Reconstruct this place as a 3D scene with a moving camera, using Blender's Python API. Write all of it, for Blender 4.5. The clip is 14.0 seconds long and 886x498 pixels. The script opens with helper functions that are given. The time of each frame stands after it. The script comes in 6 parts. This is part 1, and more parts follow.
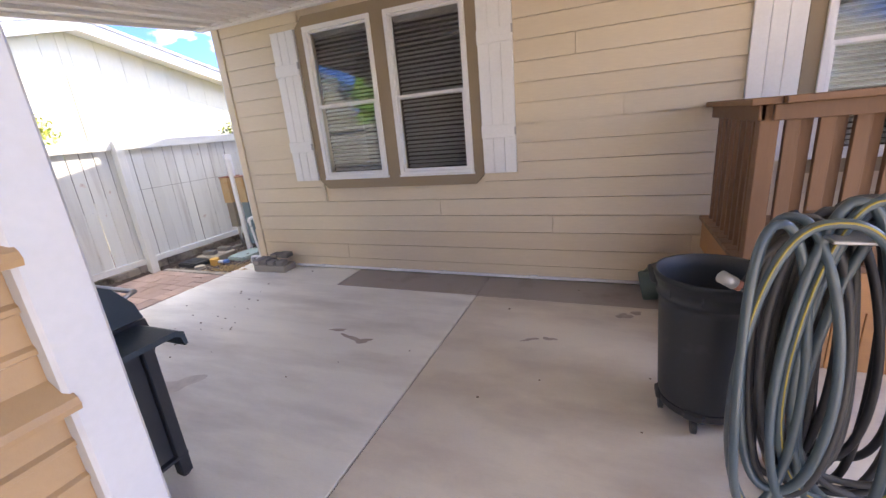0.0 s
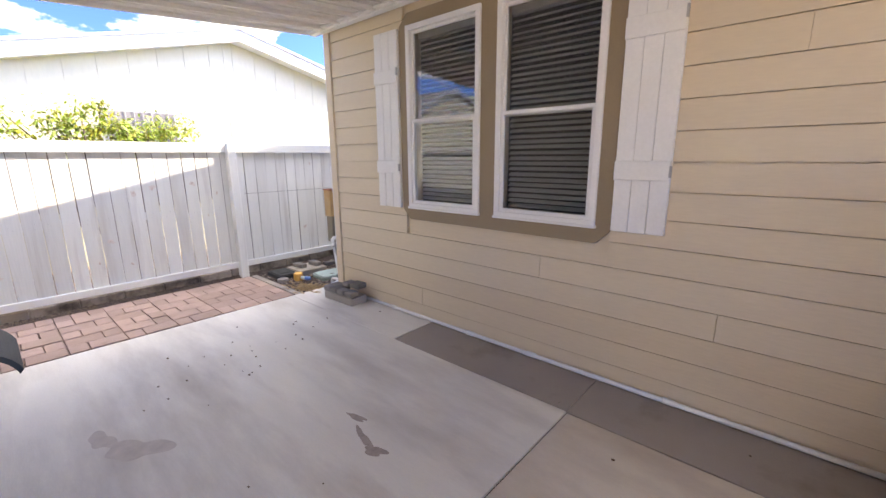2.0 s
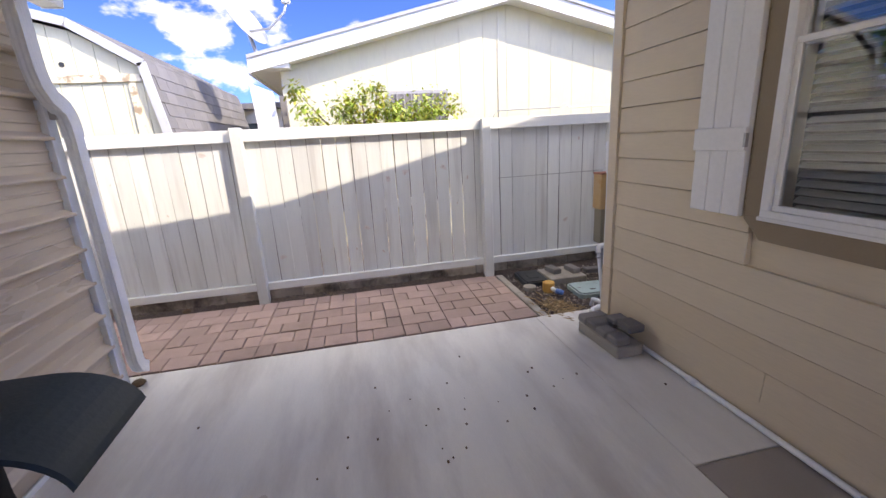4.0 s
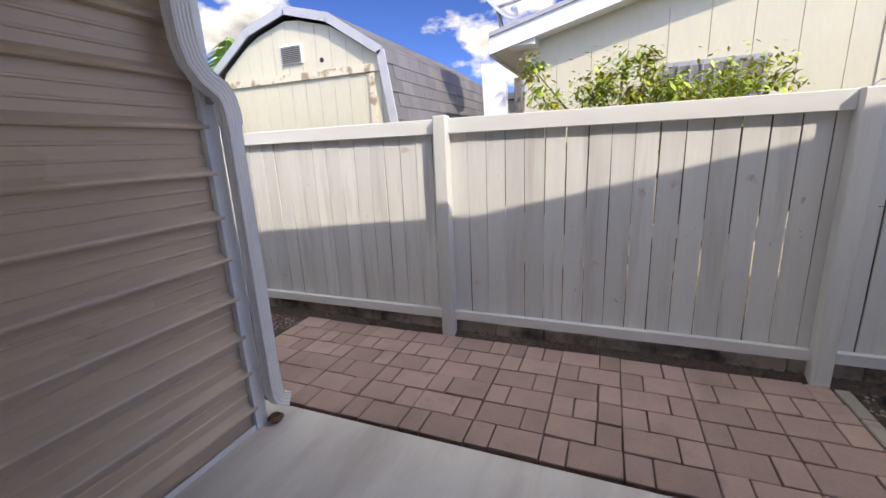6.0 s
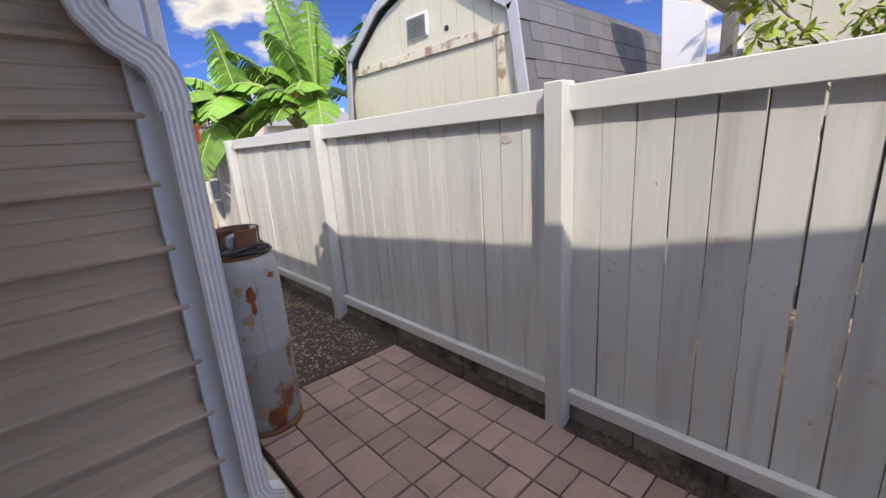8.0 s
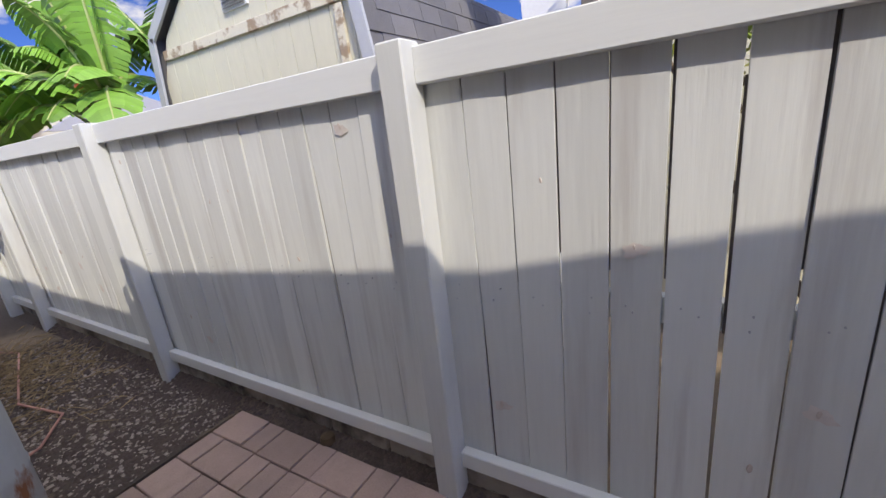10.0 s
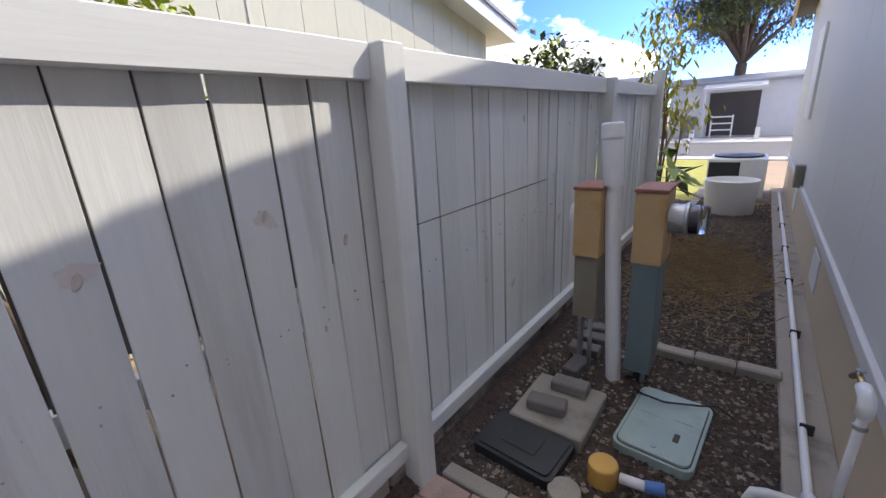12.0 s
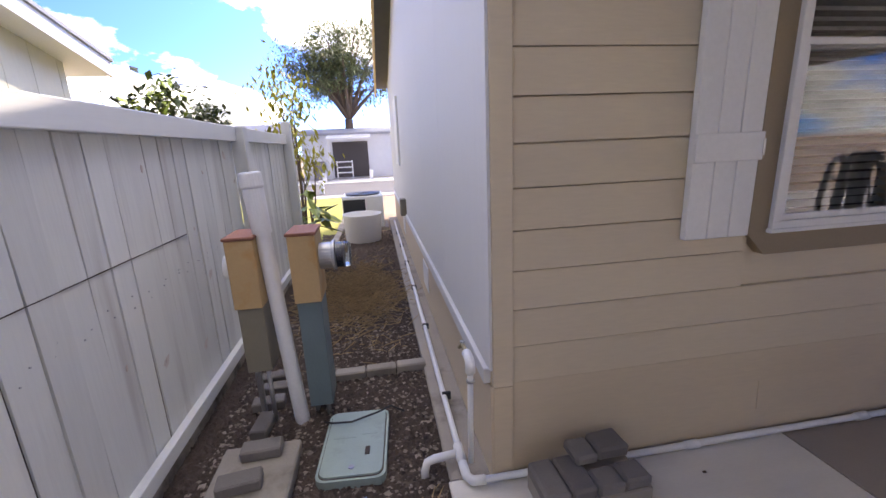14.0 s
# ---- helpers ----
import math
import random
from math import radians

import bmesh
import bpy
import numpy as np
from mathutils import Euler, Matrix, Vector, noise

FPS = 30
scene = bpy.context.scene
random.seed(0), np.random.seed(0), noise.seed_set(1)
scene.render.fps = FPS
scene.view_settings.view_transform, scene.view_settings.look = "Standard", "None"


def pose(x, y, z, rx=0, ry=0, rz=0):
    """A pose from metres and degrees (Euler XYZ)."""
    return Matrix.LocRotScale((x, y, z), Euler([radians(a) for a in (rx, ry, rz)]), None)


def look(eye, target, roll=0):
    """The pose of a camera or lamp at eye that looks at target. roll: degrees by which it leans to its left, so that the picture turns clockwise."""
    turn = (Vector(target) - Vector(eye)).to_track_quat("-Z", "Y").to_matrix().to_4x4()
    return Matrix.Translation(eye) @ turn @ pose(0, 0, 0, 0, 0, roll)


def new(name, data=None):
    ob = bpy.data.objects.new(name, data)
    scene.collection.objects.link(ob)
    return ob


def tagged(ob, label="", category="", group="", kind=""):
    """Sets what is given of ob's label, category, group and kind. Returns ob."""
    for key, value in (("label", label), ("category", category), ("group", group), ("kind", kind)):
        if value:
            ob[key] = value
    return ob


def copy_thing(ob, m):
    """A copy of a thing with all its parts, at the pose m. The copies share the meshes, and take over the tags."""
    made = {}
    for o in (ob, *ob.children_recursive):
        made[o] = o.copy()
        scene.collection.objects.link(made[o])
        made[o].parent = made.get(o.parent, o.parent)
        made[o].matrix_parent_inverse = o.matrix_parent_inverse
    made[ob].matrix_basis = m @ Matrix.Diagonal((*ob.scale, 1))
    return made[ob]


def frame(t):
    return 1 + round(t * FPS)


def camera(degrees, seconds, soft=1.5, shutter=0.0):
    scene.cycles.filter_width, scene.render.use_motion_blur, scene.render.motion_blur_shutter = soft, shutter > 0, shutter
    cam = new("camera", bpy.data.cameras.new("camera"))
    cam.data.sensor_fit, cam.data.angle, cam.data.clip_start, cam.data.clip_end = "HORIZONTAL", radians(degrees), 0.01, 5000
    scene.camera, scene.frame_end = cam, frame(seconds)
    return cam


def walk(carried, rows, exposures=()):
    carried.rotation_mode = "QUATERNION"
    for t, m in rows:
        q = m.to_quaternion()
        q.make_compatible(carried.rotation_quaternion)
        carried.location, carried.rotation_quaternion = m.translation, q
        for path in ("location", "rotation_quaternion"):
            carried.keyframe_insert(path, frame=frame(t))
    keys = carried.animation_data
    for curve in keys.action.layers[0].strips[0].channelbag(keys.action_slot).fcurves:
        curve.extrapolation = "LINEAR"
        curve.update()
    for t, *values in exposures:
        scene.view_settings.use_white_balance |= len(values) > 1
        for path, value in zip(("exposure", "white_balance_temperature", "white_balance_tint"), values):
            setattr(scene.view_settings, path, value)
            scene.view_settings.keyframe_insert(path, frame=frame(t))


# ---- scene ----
cam = camera(94.37, 14.0)
ROWS = [
    (0.0, (0.135, -0.181, 1.626), (-0.623, 1.578, 1.049), -5.31),
    (0.5, (0.238, 0.114, 1.625), (-0.354, 1.948, 1.092), -2.23),
    (1.0, (0.166, 0.431, 1.595), (-0.384, 2.286, 1.092), -1.73),
    (1.5, (0.018, 0.716, 1.607), (-0.759, 2.496, 1.129), -1.37),
    (2.0, (-0.095, 1.065, 1.613), (-1.394, 2.521, 1.175), -0.40),
    (2.5, (-0.382, 1.295, 1.608), (-1.849, 2.587, 1.183), -1.54),
    (3.0, (-0.666, 1.588, 1.596), (-2.341, 2.571, 1.119), -2.96),
    (3.5, (-0.989, 1.800, 1.595), (-2.818, 2.413, 1.068), -3.19),
    (4.0, (-1.365, 1.884, 1.602), (-3.259, 2.269, 1.087), -3.26),
    (4.2, (-1.509, 1.934, 1.594), (-3.425, 2.177, 1.075), -2.92),
    (6.3, (-3.006, 2.035, 1.583), (-4.753, 1.181, 1.115), -2.80),
    (6.5, (-3.158, 1.984, 1.597), (-4.868, 1.055, 1.134), -2.88),
    (7.0, (-3.510, 1.947, 1.576), (-5.102, 0.831, 1.103), -2.60),
    (7.2, (-3.646, 1.944, 1.578), (-5.184, 0.757, 1.103), -2.54),
    (9.3, (-4.513, 1.696, 1.563), (-5.607, 0.105, 1.041), -6.74),
    (9.5, (-4.580, 1.660, 1.558), (-5.807, 0.171, 1.032), -6.72),
    (10.0, (-4.677, 1.637, 1.546), (-6.299, 0.616, 0.977), -6.68),
    (10.5, (-4.738, 1.736, 1.550), (-6.606, 1.365, 0.938), -5.46),
    (11.0, (-4.768, 1.989, 1.580), (-6.620, 2.318, 0.900), -4.32),
    (11.5, (-4.764, 2.167, 1.527), (-6.358, 3.209, 0.917), -3.42),
    (12.0, (-4.825, 2.263, 1.543), (-5.994, 3.773, 0.949), -3.47),
    (12.5, (-4.862, 2.286, 1.552), (-5.601, 4.056, 0.985), -2.96),
    (13.0, (-4.856, 2.285, 1.562), (-5.232, 4.175, 1.027), -2.75),
    (13.5, (-4.840, 2.278, 1.566), (-4.889, 4.214, 1.064), -2.48),
    (14.0, (-4.803, 2.260, 1.574), (-4.505, 4.178, 1.090), -2.49),
]
walk(
    cam,
    [(t, look(eye, target, roll)) for t, eye, target, roll in ROWS],
    exposures=[
        (0.0, 4.1, 7550, 12), (1.5, 4.2, 7750, 12), (2.5, 3.9, 7600, 12), (3.2, 3.66, 7550, 13), (4.2, 3.22, 7550, 12), (6.5, 2.56, 7450, 10),
        (7.2, 2.42, 7450, 10), (9.5, 2.28, 7150, 11), (11.0, 2.38, 6900, 9), (12.5, 2.76, 6950, 12), (14.0, 3.13, 7350, 17),
    ],
)

# ---- light ----
TO_SUN = Vector((1.0, 1.4, 1.4)).normalized()
world = bpy.data.worlds.new("world")
scene.world = world
world.use_nodes = True
wn, wl = world.node_tree.nodes, world.node_tree.links
wn.clear()
sky = wn.new("ShaderNodeTexSky")
sky.sky_type = "NISHITA"
sky.sun_disc = False
sky.sun_elevation = math.asin(TO_SUN.z)
sky.sun_rotation = math.atan2(TO_SUN.x, TO_SUN.y)
sky.air_density, sky.dust_density, sky.ozone_density = 0.5, 0.05, 2.0
coords = wn.new("ShaderNodeTexCoord")
stretch = wn.new("ShaderNodeMapping")
stretch.inputs["Scale"].default_value = (1.0, 1.0, 1.9)
wl.new(coords.outputs["Generated"], stretch.inputs["Vector"])
puffs = wn.new("ShaderNodeTexNoise")
puffs.inputs["Scale"].default_value = 3.1
puffs.inputs["Detail"].default_value = 9.0
puffs.inputs["Roughness"].default_value = 0.56
wl.new(stretch.outputs["Vector"], puffs.inputs["Vector"])
edge = wn.new("ShaderNodeValToRGB")
edge.color_ramp.elements[0].position, edge.color_ramp.elements[1].position = 0.505, 0.57
wl.new(puffs.outputs["Fac"], edge.inputs["Fac"])
body = wn.new("ShaderNodeValToRGB")
body.color_ramp.elements[0].position, body.color_ramp.elements[1].position = 0.55, 0.68
body.color_ramp.elements[0].color, body.color_ramp.elements[1].color = (3.0, 2.97, 2.92, 1), (0.85, 0.92, 1.06, 1)
wl.new(puffs.outputs["Fac"], body.inputs["Fac"])
clouds = wn.new("ShaderNodeMixRGB")
wl.new(edge.outputs["Color"], clouds.inputs["Fac"])
deep = wn.new("ShaderNodeMixRGB")
deep.blend_type = "MULTIPLY"
deep.inputs["Fac"].default_value = 1.0
deep.inputs["Color2"].default_value = (0.17, 0.25, 0.46, 1)
wl.new(sky.outputs["Color"], deep.inputs["Color1"])
wl.new(deep.outputs["Color"], clouds.inputs["Color1"])
wl.new(body.outputs["Color"], clouds.inputs["Color2"])
# clouds and haze scatter forward, so the sky is brightest round the sun and deepest opposite it
facing = wn.new("ShaderNodeVectorMath")
facing.operation = "DOT_PRODUCT"
facing.inputs[1].default_value = TO_SUN
wl.new(coords.outputs["Generated"], facing.inputs[0])
lobe_in = wn.new("ShaderNodeMapRange")
lobe_in.inputs["From Min"].default_value, lobe_in.inputs["From Max"].default_value = -1.0, 1.0
wl.new(facing.outputs["Value"], lobe_in.inputs["Value"])
lobe_pow = wn.new("ShaderNodeMath")
lobe_pow.operation = "POWER"
lobe_pow.inputs[1].default_value = 4.0
wl.new(lobe_in.outputs["Result"], lobe_pow.inputs[0])
lobe_out = wn.new("ShaderNodeMath")
lobe_out.operation = "MULTIPLY_ADD"
lobe_out.inputs[1].default_value, lobe_out.inputs[2].default_value = 2.3, 0.55
wl.new(lobe_pow.outputs[0], lobe_out.inputs[0])
scatter_sky = wn.new("ShaderNodeMixRGB")
scatter_sky.blend_type = "MULTIPLY"
scatter_sky.inputs["Fac"].default_value = 1.0
wl.new(clouds.outputs["Color"], scatter_sky.inputs["Color1"])
wl.new(lobe_out.outputs[0], scatter_sky.inputs["Color2"])
glow = wn.new("ShaderNodeBackground")
glow.inputs["Strength"].default_value = 0.13
wl.new(scatter_sky.outputs["Color"], glow.inputs["Color"])
wout = wn.new("ShaderNodeOutputWorld")
wl.new(glow.outputs["Background"], wout.inputs["Surface"])

sun = new("sun", bpy.data.lights.new("sun", "SUN"))
sun.data.energy, sun.data.angle, sun.data.color = 0.74, radians(0.6), (1.0, 0.95, 0.88)
sun.matrix_world = look(TO_SUN * 30, (0, 0, 0))

# ---- materials ----
def material(name, base, rough=0.7, metal=0.0, vary=0.12, scale=6.0, grain=60.0, bump=0.15, stretch=(1, 1, 1),
             dark=None, dark_at=(0.55, 0.75), dark_scale=1.2, per_piece=0.0, coat=0.0, grain_vary=0.06):
    """Base colour varied by broad stains, fine grain and, for pieces, by a value of their own."""
    m = bpy.data.materials.new(name)
    m.use_nodes = True
    n, l = m.node_tree.nodes, m.node_tree.links
    b = n["Principled BSDF"]
    tc, mp = n.new("ShaderNodeTexCoord"), n.new("ShaderNodeMapping")
    geo = n.new("ShaderNodeNewGeometry")
    mp.inputs["Scale"].default_value = stretch
    l.new(geo.outputs["Position"], mp.inputs["Vector"])

    def noise_at(s, detail=4.0, rough_=0.55):
        t = n.new("ShaderNodeTexNoise")
        t.inputs["Scale"].default_value, t.inputs["Detail"].default_value, t.inputs["Roughness"].default_value = s, detail, rough_
        l.new(mp.outputs["Vector"], t.inputs["Vector"])
        return t.outputs["Fac"]

    def math_(op, a, c):
        t = n.new("ShaderNodeMath")
        t.operation = op
        for k, v in enumerate((a, c)):
            if isinstance(v, (int, float)):
                t.inputs[k].default_value = v
            else:
                l.new(v, t.inputs[k])
        return t.outputs[0]

    broad, fine = noise_at(scale), noise_at(grain, 3.0)
    value = math_("ADD", math_("MULTIPLY", math_("SUBTRACT", broad, 0.5), 2 * vary), 1.0)
    value = math_("ADD", value, math_("MULTIPLY", math_("SUBTRACT", fine, 0.5), 2 * grain_vary))
    if per_piece:
        info = n.new("ShaderNodeObjectInfo")
        value = math_("ADD", value, math_("MULTIPLY", math_("SUBTRACT", info.outputs["Random"], 0.5), 2 * per_piece))
        isl = math_("MULTIPLY", math_("SUBTRACT", geo.outputs["Random Per Island"], 0.5), per_piece)
        value = math_("ADD", value, isl)
    mul = n.new("ShaderNodeMixRGB")
    mul.blend_type = "MULTIPLY"
    mul.inputs["Fac"].default_value = 1.0
    mul.inputs["Color1"].default_value = (*base, 1)
    l.new(value, mul.inputs["Color2"])
    colour = mul.outputs["Color"]
    if dark is not None:
        ramp = n.new("ShaderNodeValToRGB")
        ramp.color_ramp.elements[0].position, ramp.color_ramp.elements[1].position = dark_at
        l.new(noise_at(dark_scale, 6.0, 0.62), ramp.inputs["Fac"])
        mix = n.new("ShaderNodeMixRGB")
        l.new(ramp.outputs["Color"], mix.inputs["Fac"])
        l.new(colour, mix.inputs["Color1"])
        mix.inputs["Color2"].default_value = (*dark, 1)
        colour = mix.outputs["Color"]
    l.new(colour, b.inputs["Base Color"])
    l.new(math_("ADD", math_("MULTIPLY", math_("SUBTRACT", broad, 0.5), 0.25), rough), b.inputs["Roughness"])
    b.inputs["Metallic"].default_value = metal
    if coat:
        b.inputs["Coat Weight"].default_value = coat
    if bump:
        bp = n.new("ShaderNodeBump")
        bp.inputs["Strength"].default_value, bp.inputs["Distance"].default_value = bump, 0.01
        l.new(fine, bp.inputs["Height"])
        l.new(bp.outputs["Normal"], b.inputs["Normal"])
    return m


CONCRETE = material("concrete", (0.74, 0.715, 0.655), 0.58, vary=0.22, scale=2.2, grain=90, bump=0.12, dark=(0.42, 0.375, 0.335), dark_at=(0.46, 0.78), dark_scale=1.5, stretch=(0.32, 1.3, 1))
CONCRETE_STRIP = material("concrete_strip", (0.33, 0.29, 0.255), 0.8, vary=0.14, scale=2.0, grain=90, bump=0.15, dark=(0.24, 0.205, 0.175), dark_scale=2.2)
CONCRETE_OLD = material("concrete_old", (0.33, 0.30, 0.26), 0.9, vary=0.2, scale=4, grain=70, bump=0.4, dark=(0.16, 0.14, 0.115), dark_scale=3, per_piece=0.08)
KERB = material("mossy_concrete", (0.36, 0.32, 0.27), 0.95, vary=0.3, scale=5, grain=70, bump=0.5, dark=(0.08, 0.068, 0.055), dark_at=(0.45, 0.65), dark_scale=3, per_piece=0.15)
CONCRETE_TAN = material("concrete_tan", (0.64, 0.58, 0.485), 0.6, vary=0.2, scale=2.0, grain=90, bump=0.12, dark=(0.46, 0.385, 0.32), dark_at=(0.45, 0.75), dark_scale=1.7, stretch=(0.5, 1.2, 1))
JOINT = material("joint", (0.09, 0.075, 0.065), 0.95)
TAN = material("tan_paint", (0.67, 0.572, 0.42), 0.55, vary=0.05, scale=2.5, grain=45, bump=0.12, stretch=(0.25, 1, 1.6), per_piece=0.02)
TAN_LOW = material("tan_skirting_paint", (0.645, 0.535, 0.38), 0.66, vary=0.06, scale=2.5, grain=45, bump=0.12, stretch=(0.25, 1, 1.6), per_piece=0.02)
BROWN_TRIM = material("brown_trim_paint", (0.29, 0.225, 0.145), 0.6, vary=0.06, scale=3, grain=70)
WHITE = material("white_paint", (0.80, 0.80, 0.785), 0.5, vary=0.05, scale=3, grain=50, bump=0.06)
WHITE_METAL = material("white_metal", (0.80, 0.82, 0.835), 0.35, vary=0.05, scale=5, grain=40, bump=0.03, dark=(0.52, 0.52, 0.5), dark_at=(0.66, 0.8), dark_scale=4)
SIDE_WHITE = material("white_wall_panel", (0.68, 0.68, 0.665), 0.6, vary=0.04, scale=1.5, grain=30, bump=0.08, stretch=(1, 14, 0.5))
FENCE = material("white_fence_paint", (0.655, 0.665, 0.63), 0.7, vary=0.09, scale=3, grain=26, bump=0.16, grain_vary=0.06, stretch=(1.0, 2.2, 0.16), dark=(0.44, 0.42, 0.39), dark_at=(0.54, 0.80), dark_scale=3.2, per_piece=0.10)
FENCE_RAIL = material("white_rail_paint", (0.695, 0.705, 0.675), 0.7, vary=0.08, scale=3, grain=26, bump=0.10, grain_vary=0.03, stretch=(1.0, 0.16, 2.2), dark=(0.52, 0.50, 0.47), dark_at=(0.60, 0.80), dark_scale=2.6, per_piece=0.03)
KNOT = material("wood_knot", (0.54, 0.46, 0.40), 0.8, vary=0.35, scale=40)
PAVER = material("paver", (0.39, 0.28, 0.237), 0.88, vary=0.18, scale=7, grain=110, bump=0.45, dark=(0.26, 0.195, 0.165), dark_at=(0.52, 0.78), dark_scale=3.5, per_piece=0.16, grain_vary=0.14)
SOIL = material("soil", (0.09, 0.07, 0.055), 0.95, vary=0.35, scale=3, grain=60, bump=0.8, dark=(0.23, 0.175, 0.12), dark_scale=0.6, dark_at=(0.5, 0.62), grain_vary=0.3)
GROUND = material("dry_ground", (0.42, 0.30, 0.19), 0.95, vary=0.25, scale=0.5, grain=14, bump=0.6, dark=(0.21, 0.175, 0.10), dark_scale=0.3, grain_vary=0.15)
STONE = material("gravel_stone", (0.08, 0.058, 0.047), 0.85, vary=0.4, scale=16, grain=120, per_piece=0.45)
STONE_PALE = material("pale_gravel_stone", (0.30, 0.25, 0.21), 0.85, vary=0.3, scale=16, grain=120, per_piece=0.6)
BARK = material("bark", (0.17, 0.125, 0.09), 0.95, vary=0.3, scale=8, grain=40, bump=0.8)
SHED = material("tan_metal", (0.58, 0.485, 0.37), 0.30, vary=0.06, scale=2, grain=30, bump=0.03, stretch=(0.3, 1, 1))
DECK = material("brown_stained_wood", (0.185, 0.098, 0.05), 0.62, vary=0.2, scale=6, grain=40, bump=0.25, stretch=(2.5, 2.5, 0.35), per_piece=0.12)
DECK_ORANGE = material("orange_stained_wood", (0.42, 0.21, 0.085), 0.6, vary=0.16, scale=5, grain=40, bump=0.2, stretch=(0.4, 2.5, 2.5), per_piece=0.08)
BLACK = material("black_plastic", (0.026, 0.029, 0.033), 0.48, vary=0.2, scale=9, grain=60, bump=0.08)
CAN_GREY = material("dark_grey_plastic", (0.027, 0.032, 0.037), 0.5, vary=0.2, scale=6, grain=50, bump=0.1, dark=(0.065, 0.068, 0.072), dark_at=(0.62, 0.8), dark_scale=5)
GREEN_PLASTIC = material("dark_green_plastic", (0.055, 0.085, 0.075), 0.5, vary=0.15)
HOSE = material("grey_blue_hose", (0.06, 0.092, 0.108), 0.34, vary=0.15, scale=8, coat=0.4)
HOSE_GREY = material("grey_hose", (0.05, 0.051, 0.052), 0.45, vary=0.14, scale=8)
HOSE_BLACK = material("black_hose", (0.018, 0.018, 0.02), 0.45, vary=0.12, scale=8)
YELLOW = material("yellow_stripe", (0.36, 0.28, 0.045), 0.5)
NAVY = material("navy_enamel", (0.026, 0.043, 0.058), 0.58, vary=0.15, scale=4, dark=(0.035, 0.04, 0.046), dark_at=(0.6, 0.8), dark_scale=3)
GRILL_BLACK = material("black_enamel", (0.024, 0.026, 0.03), 0.5, vary=0.2, scale=6)
TANK = material("weathered_tank_paint", (0.38, 0.395, 0.39), 0.5, vary=0.2, scale=5, grain=60, bump=0.15, dark=(0.23, 0.09, 0.035), dark_at=(0.53, 0.60), dark_scale=5.0, stretch=(1, 1, 0.5))
RUST = material("rust", (0.20, 0.095, 0.05), 0.85, vary=0.35, scale=14, grain=70, bump=0.5)
ORANGE = material("orange_plastic", (0.85, 0.16, 0.04), 0.5, vary=0.08)
BRASS = material("brass", (0.45, 0.36, 0.2), 0.4, 0.9)
STEEL = material("galvanised_steel", (0.42, 0.43, 0.44), 0.42, 0.8, vary=0.15)
PVC = material("white_pvc", (0.80, 0.81, 0.82), 0.38, vary=0.04, scale=6, dark=(0.58, 0.57, 0.54), dark_at=(0.66, 0.82), dark_scale=5)
BOX_TAN = material("faded_tan_metal", (0.53, 0.37, 0.185), 0.55, vary=0.15, scale=5, dark=(0.50, 0.27, 0.08), dark_at=(0.5, 0.68), dark_scale=4)
BOX_RUST = material("rusty_metal_lid", (0.30, 0.13, 0.085), 0.7, vary=0.25, scale=12)
BOX_OLIVE = material("olive_metal", (0.235, 0.215, 0.165), 0.6, vary=0.12)
BOX_TEAL = material("blue_grey_metal", (0.155, 0.215, 0.235), 0.5, vary=0.12, scale=5)
LID_TEAL = material("pale_green_plastic", (0.36, 0.46, 0.43), 0.6, vary=0.14, scale=8, grain=120, bump=0.3, dark=(0.28, 0.33, 0.31), dark_scale=5)
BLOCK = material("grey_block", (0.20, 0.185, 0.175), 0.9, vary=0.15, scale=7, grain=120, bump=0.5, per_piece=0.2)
CAP_YELLOW = material("ochre_plastic", (0.62, 0.36, 0.09), 0.6, vary=0.15)
CREAM = material("cream_paint", (0.61, 0.58, 0.43), 0.7, vary=0.05, scale=2, grain=26, bump=0.12, stretch=(1, 1, 0.3))
CREAM_PALE = material("pale_cream_paint", (0.64, 0.61, 0.47), 0.7, vary=0.04, scale=2, grain=26, bump=0.1, stretch=(1, 1, 0.3))
PEELING = material("peeling_paint", (0.66, 0.61, 0.46), 0.8, vary=0.1, scale=6, dark=(0.34, 0.25, 0.16), dark_at=(0.52, 0.6), dark_scale=6, bump=0.4)
SHINGLE = material("grey_shingle", (0.15, 0.145, 0.148), 0.92, vary=0.2, scale=5, grain=90, bump=0.5, per_piece=0.16)
ROOF_GREY = material("roof_membrane", (0.38, 0.38, 0.39), 0.8, vary=0.1)
LEAF = material("leaf", (0.26, 0.34, 0.05), 0.5, vary=0.3, scale=3, bump=0, per_piece=0.5)
LEAF_YELLOW = material("yellow_leaf", (0.42, 0.40, 0.04), 0.55, vary=0.3, scale=3, bump=0, per_piece=0.5)
LEAF_DARK = material("dark_leaf", (0.12, 0.17, 0.055), 0.55, vary=0.3, scale=1.5, bump=0, per_piece=0.5)
BANANA = material("banana_leaf", (0.17, 0.33, 0.045), 0.4, vary=0.2, scale=5, grain=30, bump=0.1, per_piece=0.3)
BANANA_RIB = material("banana_rib", (0.42, 0.47, 0.18), 0.5)
GRASS = material("yellow_green_grass", (0.38, 0.36, 0.07), 0.9, vary=0.2, scale=4, grain=50, bump=0.7)
DRY_GRASS = material("dry_grass", (0.46, 0.34, 0.19), 0.9, vary=0.25, scale=8, per_piece=0.4)
ASPHALT = material("asphalt", (0.16, 0.15, 0.145), 0.9, vary=0.1, scale=1, grain=80)
RED_BRICK = material("red_brick", (0.36, 0.15, 0.10), 0.9, vary=0.2, per_piece=0.15)
